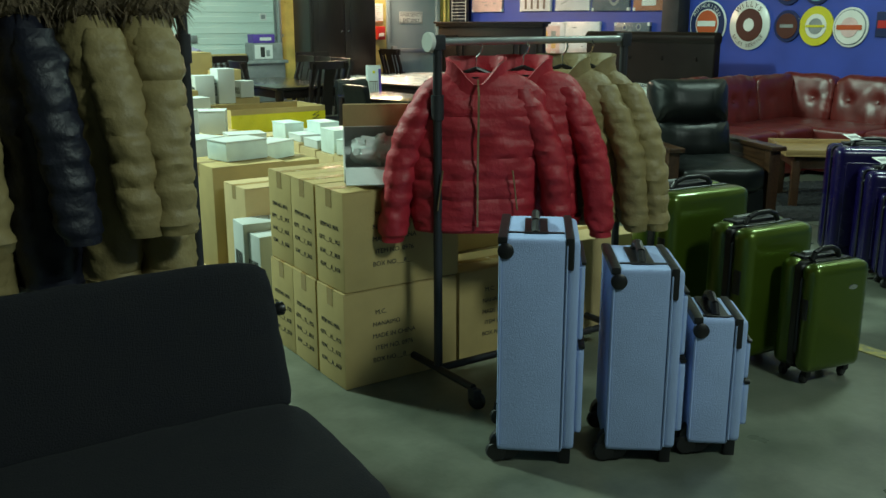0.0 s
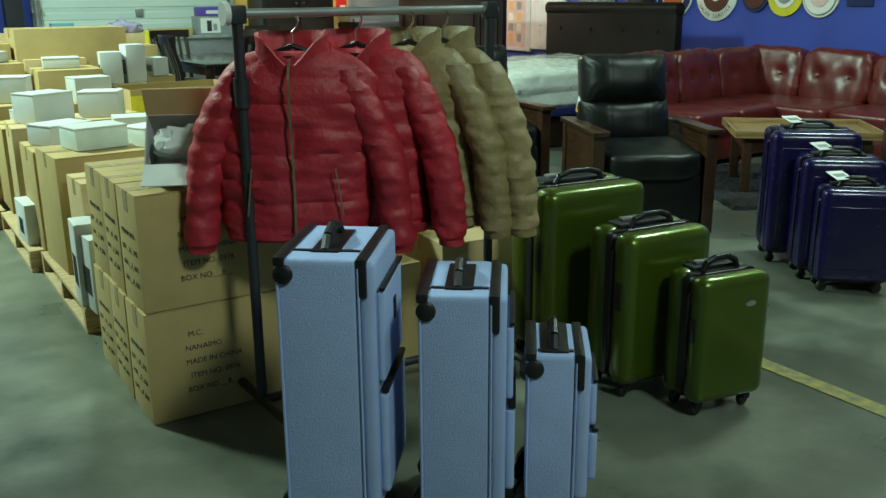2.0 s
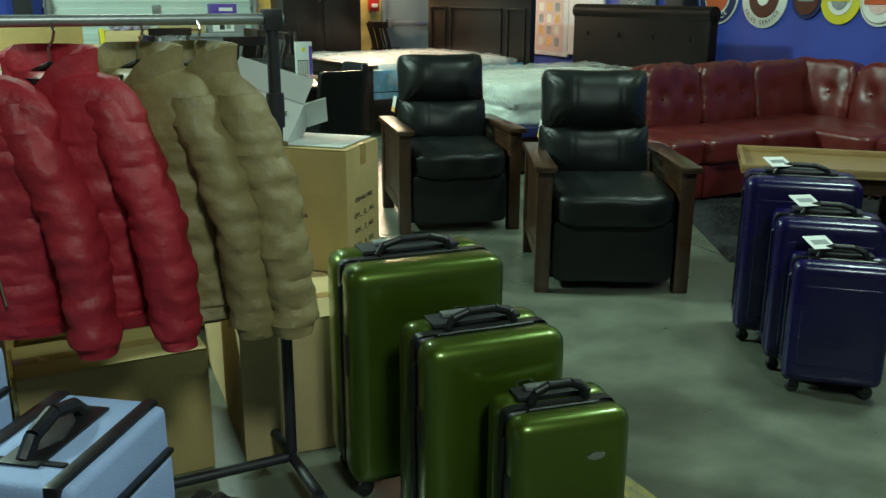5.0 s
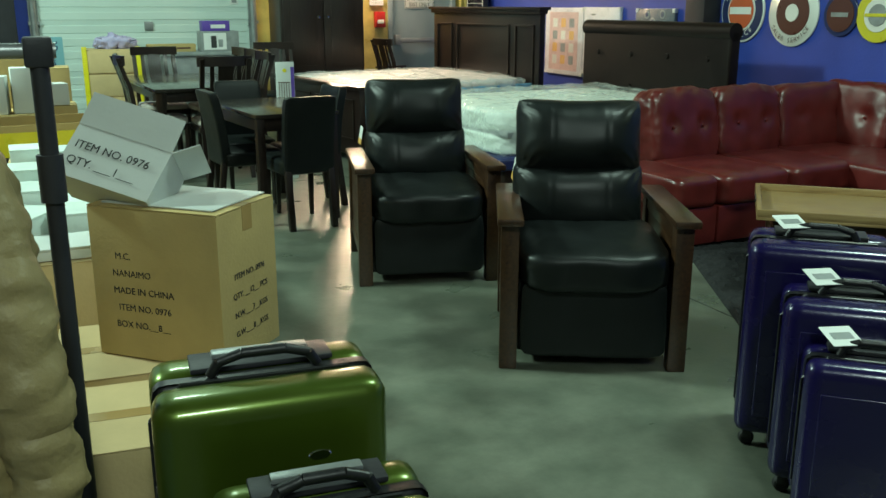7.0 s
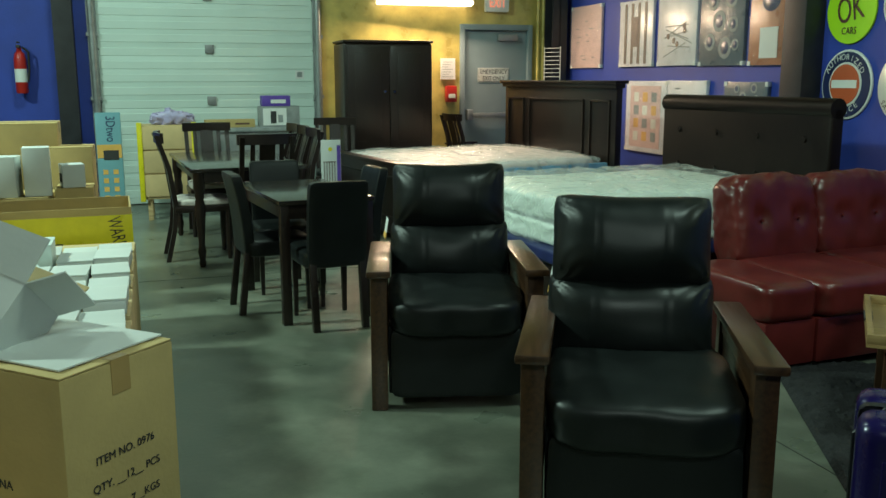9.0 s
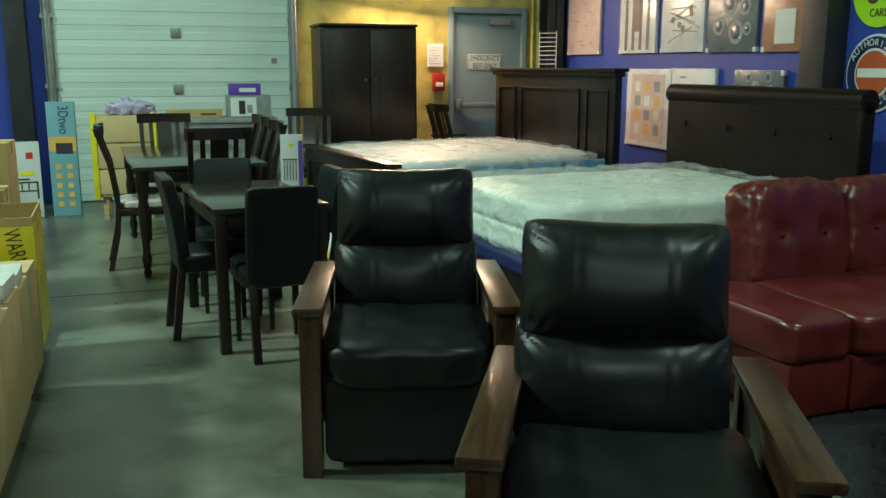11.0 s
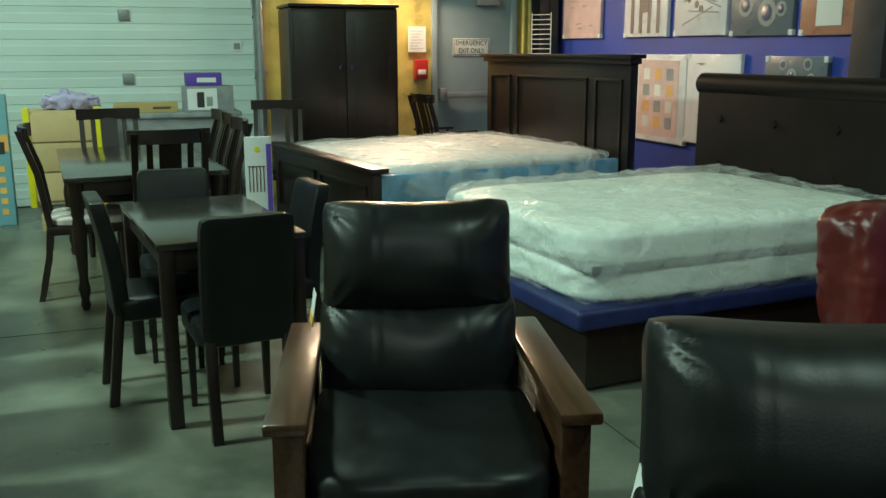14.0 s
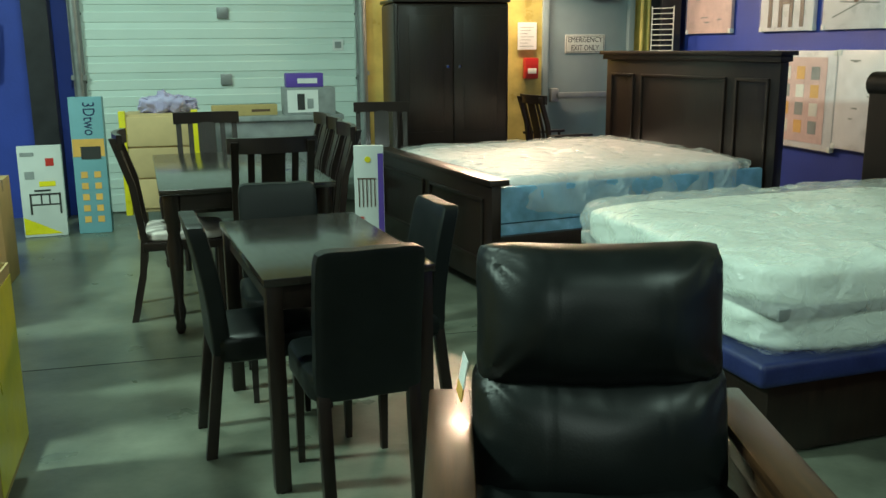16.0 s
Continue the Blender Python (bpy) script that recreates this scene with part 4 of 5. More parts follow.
def shell_case(m, w, d, h, material, label, group, tag=False):
    """Hard-shell four-wheel case; origin on the floor at its middle, its broad face looks towards -y."""
    t = thing("suitcase", m, label, "suitcase", group)
    z0 = 0.055
    for s in (-1, 1):
        y0, y1 = (-d / 2, -0.012) if s < 0 else (0.012, d / 2)
        bm = box(-w / 2, w / 2, y0, y1, z0, h, min(0.05, d * 0.22), None, 4)
        part("shell", bm, material, t)
    if material is GREEN_SHELL:
        part("grip_dent", box(-w / 2 - 0.003, -w / 2 + 0.01, -d * 0.36, -d * 0.2, h * 0.55, h * 0.72, 0.004), TRIM_BLACK, t)
    else:
        part("face_panel", box(-w * 0.38, w * 0.38, -d / 2 - 0.004, -d / 2 + 0.01, z0 + 0.07, h - 0.08, 0.006, None, 3), material, t)
    part("zip_band", box(-w / 2 + 0.004, w / 2 - 0.004, -0.016, 0.016, z0 + 0.004, h - 0.004, 0.03, None, 3), TRIM_BLACK, t, "black zip band")
    part("zip", tube([(-w / 2 + 0.0, -0.03, z0 + 0.08), (-w / 2 - 0.002, -0.03, h - 0.07), (-w / 2 + 0.06, -0.03, h - 0.002), (w / 2 - 0.06, -0.03, h - 0.002)], 0.005, None, 6), TRIM_BLACK, t)
    part("top_plate", box(-w * 0.32, w * 0.32, 0.02, d * 0.40, h - 0.004, h + 0.008, 0.004), STEEL_DARK, t, "dark telescopic handle plate")
    part("telescopic_handle", box(-w * 0.22, w * 0.22, d * 0.22, d * 0.34, h + 0.008, h + 0.020, 0.005), STEEL_GREY, t, "retracted grey pull handle")
    carry_handle(t, -0.0, h - 0.002, w * 0.48)
    part("side_handle", tube([(w / 2, -0.0, h * 0.42), (w / 2 + 0.022, 0, h * 0.46), (w / 2 + 0.022, 0, h * 0.60), (w / 2, 0, h * 0.64)], 0.009), TRIM_BLACK, t)
    part("badge", lathe([(0.016, 0), (0.014, 0.003)], 16, None, pose(w * 0.18, -d / 2, h * 0.80, 90) @ Matrix.Diagonal((1.5, 0.7, 1, 1))), CHROME, t, "small chrome oval badge")
    for sx in (-1, 1):
        for sy in (-1, 1):
            castor(t, sx * (w / 2 - 0.045), sy * (d / 2 - 0.045), 0.025, 20)
    if tag:
        part("price_tag", box(-0.045, 0.045, -0.001, 0.001, 0, 0.09), TAG, t, "white paper tag tied to the handle", pose(-w * 0.18, -d * 0.1, h + 0.035, -75, 0, 25))
        part("tag_bar", box(-0.03, 0.03, -0.002, -0.0012, 0.03, 0.06), GREY_INK, t, "", pose(-w * 0.18, -d * 0.1, h + 0.035, -75, 0, 25))
    return t


G = "set of three green suitcases"
shell_case(pose(4.07, 3.05, 0, 0, 0, -5), 0.46, 0.28, 0.70, GREEN_SHELL, "large metallic green hard-shell suitcase", G)
shell_case(pose(4.08, 2.67, 0, 0, 0, -5), 0.38, 0.24, 0.605, GREEN_SHELL, "medium metallic green hard-shell suitcase", G)
shell_case(pose(4.14, 2.40, 0, 0, 0, -9), 0.295, 0.20, 0.50, GREEN_SHELL, "small metallic green hard-shell suitcase", G)
G = "set of three indigo suitcases"
shell_case(pose(5.95, 3.37, 0, 0, 0, -42), 0.44, 0.29, 0.705, PURPLE_SHELL, "large glossy indigo suitcase with white tag", G, True)
shell_case(pose(5.80, 3.09, 0, 0, 0, -42), 0.39, 0.25, 0.615, PURPLE_SHELL, "medium glossy indigo suitcase with white tag", G, True)
shell_case(pose(5.68, 2.91, 0, 0, 0, -42), 0.34, 0.20, 0.51, PURPLE_SHELL, "small glossy indigo suitcase on four wheels", G, True)


def soft_case(m, w, d, h, label):
    """Upright fabric case; its narrow side looks towards -y, pockets on +x; origin at the floor below the middle."""
    t = thing("suitcase", m, label, "suitcase", "set of three light blue suitcases")
    z0 = 0.045
    part("body", box(-w / 2, w / 2 - 0.05, -d / 2, d / 2, z0, h, 0.016, None, 3), FABRIC_BLUE, t)
    part("front_panel", box(w / 2 - 0.055, w / 2 - 0.012, -d / 2 + 0.004, d / 2 - 0.004, z0 + 0.01, h - 0.004, 0.018, None, 3), FABRIC_BLUE, t)
    pk = part("pocket", box(w / 2 - 0.014, w / 2 + 0.012, -d / 2 + 0.03, d / 2 - 0.03, z0 + 0.06, h * 0.52, 0.012, None, 3), FABRIC_BLUE, t)
    part("pocket_zip", box(w / 2 - 0.006, w / 2 + 0.014, -d / 2 + 0.028, d / 2 - 0.028, h * 0.52, h * 0.52 + 0.012, 0.004), TRIM_BLACK, pk)
    up = part("upper_pocket", box(w / 2 - 0.014, w / 2 + 0.006, -d / 2 + 0.03, d / 2 - 0.03, h * 0.56, h - 0.09, 0.010, None, 3), FABRIC_BLUE, t)
    part("pocket_zip", box(w / 2 - 0.006, w / 2 + 0.009, -d / 2 + 0.028, d / 2 - 0.028, h - 0.088, h - 0.078, 0.003), TRIM_BLACK, up)
    part("badge", box(w / 2 + 0.004, w / 2 + 0.010, 0.0, 0.03, h * 0.72, h * 0.80, 0.002), TRIM_BLACK, up, "small black badge")
    for x in (-w / 2 + 0.006, w / 2 - 0.052):
        bm = tube([(x, -d / 2 - 0.001, z0 + 0.02), (x, -d / 2 - 0.001, h - 0.02)], 0.004, None, 6)
        part("piping", bm, FABRIC_BLUE, t)
    part("corner_strip", box(-w / 2 - 0.004, -w / 2 + 0.028, -d / 2 - 0.004, d / 2, h - 0.02, h + 0.006, 0.008), TRIM_BLACK, t, "black edge strip")
    part("corner_strip", box(w / 2 - 0.058, w / 2 - 0.030, -d / 2 - 0.004, d / 2, h - 0.10, h + 0.005, 0.008), TRIM_BLACK, t, "black edge strip")
    part("corner_cap", lathe([(0.026, 0), (0.026, 0.012), (0.018, 0.018)], 16, None, pose(-w / 2 + 0.022, -d / 2 + 0.006, h - 0.04, 90)), TRIM_BLACK, t, "round black corner wheel cap")
    part("trim_line", box(-w / 2 + 0.03, w / 2 - 0.06, -0.10, -0.088, h, h + 0.004), TRIM_BLACK, t)
    pts = [(-0.02, -0.09, h), (-0.02, -0.06, h + 0.03), (-0.02, 0.0, h + 0.045), (-0.02, 0.06, h + 0.03), (-0.02, 0.09, h)]
    bm = None
    for a, b in zip(pts, pts[1:]):
        bm = rod(a, b, 0.014, bm, 8)
    part("carry_handle", bm, TRIM_BLACK, t, "padded black carry handle")
    part("handle_patch", box(-0.055, 0.02, -0.11, 0.11, h, h + 0.006, 0.003), TRIM_BLACK, t)
    for y in (-d / 2 + 0.03, d / 2 - 0.05):
        wl = part("wheel_housing", lathe([(0.052, -0.018), (0.056, 0), (0.052, 0.018)], 16, None, pose(-w / 2 + 0.03, y, 0.062, 90)), TRIM_BLACK, t)
        part("wheel", lathe([(0.03, -0.012), (0.036, 0), (0.03, 0.012)], 16, None, pose(-w / 2 + 0.0, y - 0.012, 0.036, 90)), RUBBER, wl)
        part("foot", box(w / 2 - 0.06, w / 2 - 0.022, y - 0.015, y + 0.015, 0, z0 + 0.06, 0.006), TRIM_BLACK, t)
    return t


soft_case(pose(2.805, 2.555, 0, 0, 0, -39), 0.265, 0.35, 0.765, "large light blue fabric suitcase with black trim")
soft_case(pose(3.085, 2.365, 0, 0, 0, -37), 0.24, 0.325, 0.665, "medium light blue fabric suitcase with black trim")
soft_case(pose(3.305, 2.235, 0, 0, 0, -38), 0.185, 0.25, 0.485, "small light blue fabric suitcase with black trim")


# ---- clothes racks ----
def rack(m, length, top, label):
    t = thing("clothes_rack", m, label, "clothes rack")
    for x in (0, length):
        part("post", rod((x, 0, 0.10), (x, 0, top), 0.017), STEEL_DARK, t)
        part("collar", rod((x, 0, top - 0.28), (x, 0, top - 0.19), 0.024), STEEL_DARK, t)
        bm = rod((x, -0.235, 0.085), (x, 0.235, 0.085), 0.015)
        bm = rod((x, -0.235, 0.085), (x, -0.245, 0.055), 0.014, bm)
        bm = rod((x, 0.235, 0.085), (x, 0.245, 0.055), 0.014, bm)
        part("foot_bar", bm, STEEL_DARK, t)
        for y in (-0.245, 0.245):
            c = part("castor", box(x - 0.018, x + 0.018, y - 0.02, y + 0.02, 0.045, 0.085, 0.005), STEEL_DARK, t)
            part("wheel", lathe([(0.03, -0.013), (0.036, 0), (0.03, 0.013)], 16, None, pose(x + 0.01, y, 0.036, 0, 90, 30)), RUBBER, c)
    part("top_bar", rod((-0.03, 0, top), (length + 0.03, 0, top), 0.014), STEEL_GREY, t, "grey steel hanging bar")
    part("base_bar", rod((0, 0, 0.085), (length, 0, 0.085), 0.015), STEEL_DARK, t)
    part("end_cap", rod((-0.045, 0, top), (-0.028, 0, top), 0.035), SIGN_WHITE, t, "white round end cap")
    for x in (0, length):
        part("joint", box(x - 0.025, x + 0.025, -0.02, 0.02, top - 0.03, top + 0.025, 0.006), STEEL_DARK, t)
    return t


rack(pose(2.77, 3.13, 0, 0, 0, 1), 0.94, 1.345, "black steel rolling clothes rack with four jackets")


def oval(cx, cy, z, rx, ry, n=28, power=2.6):
    out = []
    for k in range(n):
        a = 2 * math.pi * k / n
        c, s = math.cos(a), math.sin(a)
        out.append(Vector((cx + rx * abs(c) ** (2 / power) * (1 if c > 0 else -1), cy + ry * abs(s) ** (2 / power) * (1 if s > 0 else -1), z)))
    return out


def ribbon(pts, r):
    """One unbroken strip of square section along points that run down."""
    return loft([[Vector(p) + Vector(q) for q in ((-r, -r, 0), (r, -r, 0), (r, r, 0), (-r, r, 0))] for p in pts])


def jacket(m, cloth, lining, label, fur=None, length=0.60, seed=0.0, zipper=True, group="quilted jackets on racks"):
    """A quilted jacket on a hanger, front towards -y; origin at the hanger's hook, the cloth hangs below."""
    t = thing("jacket", m, label, "jacket", group)
    rings = []
    n = 64
    top = -0.10
    for k in range(n + 1):
        f = k / n
        z = top - length * f
        puff = abs(math.sin(math.pi * f * 7.5)) ** 0.45
        rx = (0.115 + 0.115 * min(1, f / 0.14) ** 0.6) + 0.015 * math.sin(f * 3 + seed) - (0.012 if f > 0.95 else 0)
        ry = 0.055 + 0.062 * min(1, f / 0.22) ** 0.7 + 0.012 * puff
        ring = oval(0.012 * math.sin(f * 4 + seed), 0, z, rx + 0.006 * puff + 0.018 * f, ry * 0.86, 64, 2.4)
        for p in ring:
            q = noise.noise(Vector((p.x * 9 + seed, p.y * 9, p.z * 12)))
            p.y += 0.016 * q
            p.x += 0.008 * noise.noise(Vector((p.z * 14, seed, p.y * 8)))
            p.y += 0.009 * noise.noise(Vector((p.x * 22 + seed * 3, p.z * 34, 1.7))) * (0.4 + 0.6 * abs(p.x) / 0.2) + 0.006 * noise.noise(Vector((p.x * 50, p.z * 60 + seed, 0)))
            if p.y < 0:
                p.y += 0.014 * math.exp(-(p.x / 0.012) ** 2)
        rings.append(ring)
    body = part("body", loft(rings), cloth, t)
    for s in (-1, 1):
        sl = []
        for k in range(57):
            f = k / 56
            puff = abs(math.sin(math.pi * f * 8)) ** 0.45
            x = s * (0.165 + 0.095 * math.sin(min(1, f * 1.6) * 1.5) + 0.065 * f)
            y = -0.015 - 0.03 * f * math.sin(seed + s) - 0.02 * f
            z = top - 0.035 - 0.60 * f - 0.02 * (1 - f)
            r = (0.072 - 0.014 * f) * (0.75 + 0.25 * min(1, f * 6)) + 0.004 * puff
            if f > 0.95:
                r *= 0.86
            ring = oval(x, y, z, r * 0.88, r * 0.98, 26, 2.1)
            for p in ring:
                p += Vector((0.012 * noise.noise(Vector((p.x * 14, p.z * 18 + seed, s))), 0.014 * noise.noise(Vector((seed + s, p.y * 16, p.z * 20))), 0.02 * s * (p.x - x))) + (p - Vector((x, y, z))) * (0.13 * noise.noise(Vector((p.x * 26 + seed, p.y * 20, p.z * 40))))
            sl.append(ring)
        part("sleeve", loft(sl), cloth, t)
    col = []
    for k, (z, rx, ry) in enumerate(((top - 0.03, 0.125, 0.085), (top + 0.02, 0.112, 0.088), (top + 0.055, 0.115, 0.09), (top + 0.06, 0.103, 0.078), (top + 0.03, 0.092, 0.066), (top - 0.02, 0.085, 0.058))):
        ring = oval(0, 0.0, z, rx, ry, 30, 2.2)
        for p in ring:
            if p.y < 0:
                p.z -= 0.10 * math.exp(-(p.x / 0.068) ** 2)
            p.y += 0.006 * noise.noise(p * 16 + Vector((seed, 0, 0)))
        col.append(ring)
    part("collar", loft(col, False), cloth, t, "stand-up quilted collar")
    inner = [oval(0, 0, z, rx, ry, 20, 2.2) for z, rx, ry in ((top - 0.03, 0.086, 0.06), (top - 0.012, 0.090, 0.062))]
    part("lining", loft(inner), lining, t, "dark collar lining")
    if fur:
        fb = []
        rnd = random.Random(int(seed * 10))
        own = bmesh.new()
        for k in range(900):
            a = rnd.uniform(0, 2 * math.pi)
            b = rnd.uniform(0, 2 * math.pi)
            base = Vector(((0.13 + 0.055 * math.cos(b)) * math.cos(a), (0.10 + 0.055 * math.cos(b)) * math.sin(a), top + 0.03 + 0.06 * math.sin(b)))
            d = Vector((math.cos(a) * math.cos(b), math.sin(a) * math.cos(b), math.sin(b) - 0.4)) * rnd.uniform(0.02, 0.05)
            s1 = Vector((-math.sin(a), math.cos(a), rnd.uniform(-0.5, 0.5))) * 0.004
            own.faces.new([own.verts.new(p) for p in (base - s1, base + s1, base + d)])
        ring = []
        for k in range(25):
            a = 2 * math.pi * k / 24
            ring.append([Vector(((0.13 + 0.055 * math.cos(b)) * math.cos(a), (0.10 + 0.055 * math.cos(b)) * math.sin(a), top + 0.03 + 0.06 * math.sin(b))) for b in [2 * math.pi * q / 10 for q in range(10)]])
        part("fur_trim", join(own, loft(ring, False)), fur, t, "thick brown fur hood trim")
    if zipper:
        pts = [(0.0, -0.128 - 0.012 * math.sin(f * 5 + seed), top - 0.03 - (length - 0.05) * f) for f in [q / 12 for q in range(13)]]
        pts[0] = (0.0, -0.092, top - 0.02)
        part("zip", ribbon(pts, 0.0035), BRASS, t, "brass front zip")
        for s in (-1, 1):
            pk = part("pocket_zip", tube([(s * 0.13, -0.122, top - length * 0.60), (s * 0.15, -0.117, top - length * 0.86)], 0.003, None, 6), BRASS, t, "brass pocket zip")
    part("hem", loft([oval(0, 0, top - length + 0.02, 0.245, 0.108, 40, 2.5), oval(0, 0, top - length - 0.012, 0.236, 0.10, 40, 2.5)]), cloth, t)
    hk = tube([(0, 0, -0.10), (0, 0, -0.045), (0.015, 0, -0.03), (0.022, 0, -0.008), (0.012, 0, 0.014), (-0.008, 0, 0.017), (-0.018, 0, 0.006)], 0.0035, None, 6)
    part("hanger_hook", hk, CHROME, t, "chrome hanger hook")
    part("hanger", tube([(-0.17, 0, top - 0.05), (0, 0, top + 0.015), (0.17, 0, top - 0.05)], 0.009), HANGER, t, "black plastic hanger")
    return t


J = "four jackets on the rolling rack"
jacket(pose(2.945, 3.133, 1.33, 0, 0, -31), RED_CLOTH, FUR_DARK, "red quilted jacket with brass zip on hanger", None, 0.585, 1.0, True, J)
jacket(pose(3.17, 3.137, 1.33, 0, 0, -46), RED_CLOTH, FUR_DARK, "red quilted jacket hanging behind another", None, 0.585, 2.3, True, J)
jacket(pose(3.37, 3.141, 1.33, 0, 0, -52), KHAKI_CLOTH, FUR_DARK, "khaki quilted jacket with dark fur collar lining", None, 0.60, 3.1, True, J)
jacket(pose(3.51, 3.144, 1.33, 0, 0, -62), KHAKI_CLOTH, FUR_DARK, "khaki quilted jacket at the rack's end", None, 0.60, 4.6, True, J)

rack(pose(0.75, 3.28, 0, 0, 0, -4), 1.12, 1.57, "black steel rolling rack of fur-trimmed coats")
J = "fur-trimmed coats on the second rack"
for k, (x, cl, nm) in enumerate(((0.86, KHAKI_CLOTH, "khaki"), (1.05, NAVY_CLOTH, "navy blue"), (1.22, KHAKI_CLOTH, "khaki"), (1.40, NAVY_CLOTH, "navy blue"), (1.56, KHAKI_CLOTH, "khaki"), (1.74, KHAKI_CLOTH, "khaki"))):
    jacket(pose(x, 3.28 - (x - 0.75) * 0.07, 1.555, 0, 0, 88 + 7 * math.sin(k * 2.1)), cl, FUR_DARK, nm + " quilted coat with brown fur hood trim", FUR_BROWN, 0.80, 6.0 + k, False, J)


# ---- black armless futon chair ----
def futon(m):
    t = thing("futon_chair", m, "black upholstered armless lounge chair", "lounge chair")
    c = cushion(1.0, 0.16, 0.46, 12, 9, 0.006, 4, 1)
    c.transform(pose(-0.5, 0.28, 0.535, -22))
    part("backrest", c, BLACK_CLOTH, t)
    c = cushion(1.0, 0.62, 0.18, 12, 9, 0.006, 4, 2)
    c.transform(pose(-0.5, -0.16, 0.31, 3))
    part("seat", c, BLACK_CLOTH, t)
    for x in (-0.92, -0.08):
        for y in (-0.38, 0.16):
            part("leg", rod((x, y, 0), (x, y, 0.24), 0.02), STEEL_DARK, t)
    part("knob", lathe([(0.012, 0), (0.02, 0.01), (0.02, 0.025), (0.012, 0.03)], 12, None, pose(0.0, 0.27, 0.62, 0, 90, 0)), TRIM_BLACK, t, "black hinge knob")


futon(pose(1.90, 2.37, -0.0, 0, 0, 0))


# ---- cardboard boxes ----
def carton(m, w, d, h, label, lines=(), side=(), material=None, group="cardboard cartons", tape=True):
    """Closed carton with taped flaps; origin on its support below the middle."""
    t = thing("carton", m, label, "box", group)
    mt = material or CARD
    b = box(-w / 2, w / 2, -d / 2, d / 2, 0.001, h - 0.004, 0.005)
    part("body", b, mt, t)
    part("flap", box(-w / 2 + 0.001, w / 2 - 0.001, -d / 2 + 0.001, -0.003, h - 0.0035, h, 0.001, None, 1), mt, t)
    part("flap", box(-w / 2 + 0.001, w / 2 - 0.001, 0.003, d / 2 - 0.001, h - 0.0035, h, 0.001, None, 1), mt, t)
    if tape:
        bm = box(-w / 2 - 0.001, w / 2 + 0.001, -0.024, 0.024, h + 0.0002, h + 0.001)
        bm = box(-w / 2 - 0.0012, -w / 2 - 0.0004, -0.024, 0.024, h - 0.07, h + 0.001, 0, bm)
        bm = box(w / 2 + 0.0004, w / 2 + 0.0012, -0.024, 0.024, h - 0.07, h + 0.001, 0, bm)
        part("tape", bm, TAPE, t)
    for k, (text, x, z, size) in enumerate(lines):
        words("lettering", text, size, INK, t, pose(x, -d / 2 - 0.0015, z))
    for k, (text, y, z, size, face) in enumerate(side):
        words("lettering", text, size, INK, t, pose(face * (w / 2 + 0.0015), y, z, 0, 0, 90 * face))
    return t


FRONT = lambda s: (("M.C.", -0.10, 0.30, 0.027 * s), ("NANAIMO", -0.075, 0.25, 0.027 * s), ("MADE IN CHINA", -0.04, 0.20, 0.027 * s), ("ITEM NO. 0976", -0.04, 0.15, 0.027 * s), ("BOX NO.__8__", -0.05, 0.10, 0.027 * s))
SIDE = lambda f: (("ITEM NO. 0976", 0, 0.25, 0.024, f), ("QTY. __12__ PCS", 0, 0.195, 0.024, f), ("N.W.___7__KGS", 0, 0.14, 0.024, f), ("G.W.___8__KGS", 0, 0.085, 0.024, f))
CG = "printed cartons in the stack"
for lev in (0, 1):
    for k in range(3):
        carton(pose(2.715 + 0.008 * lev, 3.43 + k * 0.240, 0.397 * lev, 0, 0, (0.6, -1.0, 0.5)[k]), 0.53, 0.234, 0.395, "brown printed carton stacked two high", FRONT(1) if k == 0 else (), SIDE(-1), CARD, CG)
for lev in (0,):
    carton(pose(3.26, 3.46, 0, 0, 0, 1), 0.52, 0.26, 0.395, "brown printed carton beside the stack", FRONT(1), (), CARD, CG)
    carton(pose(3.27, 3.74, 0, 0, 0, -1), 0.52, 0.26, 0.395, "brown printed carton beside the stack", (), (), CARD, CG)
carton(pose(3.27, 3.74, 0.397, 0, 0, 2), 0.50, 0.26, 0.26, "brown carton on the stack", (), (), CARD, CG)
carton(pose(3.83, 3.50, 0, 0, 0, -5), 0.40, 0.40, 0.45, "brown carton under the printed one", (), SIDE(1), CARD_PALE, CG)
carton(pose(3.95, 3.97, 0, 0, 0, -4), 0.56, 0.46, 0.45, "brown carton under the printed one", (), (), CARD_PALE, CG)
carton(pose(4.045, 3.91, 0.452, 0, 0, -44), 0.42, 0.295, 0.44, "brown carton printed with item number, white sheet on top", FRONT(1), SIDE(1), CARD, CG)


def sheet(m, w, d, label):
    t = thing("white_sheet", m, label, "paper")
    part("sheet", box(-w / 2, w / 2, -d / 2, d / 2, 0, 0.004, 0.001), WHITE_CARD, t)


sheet(pose(4.055, 3.92, 0.894, 0, 0, -44), 0.36, 0.27, "white cardboard sheet lying on a carton")
sheet(pose(2.80, 3.43, 0.794, 0, 0, 2), 0.34, 0.2, "white cardboard sheet lying on a carton")


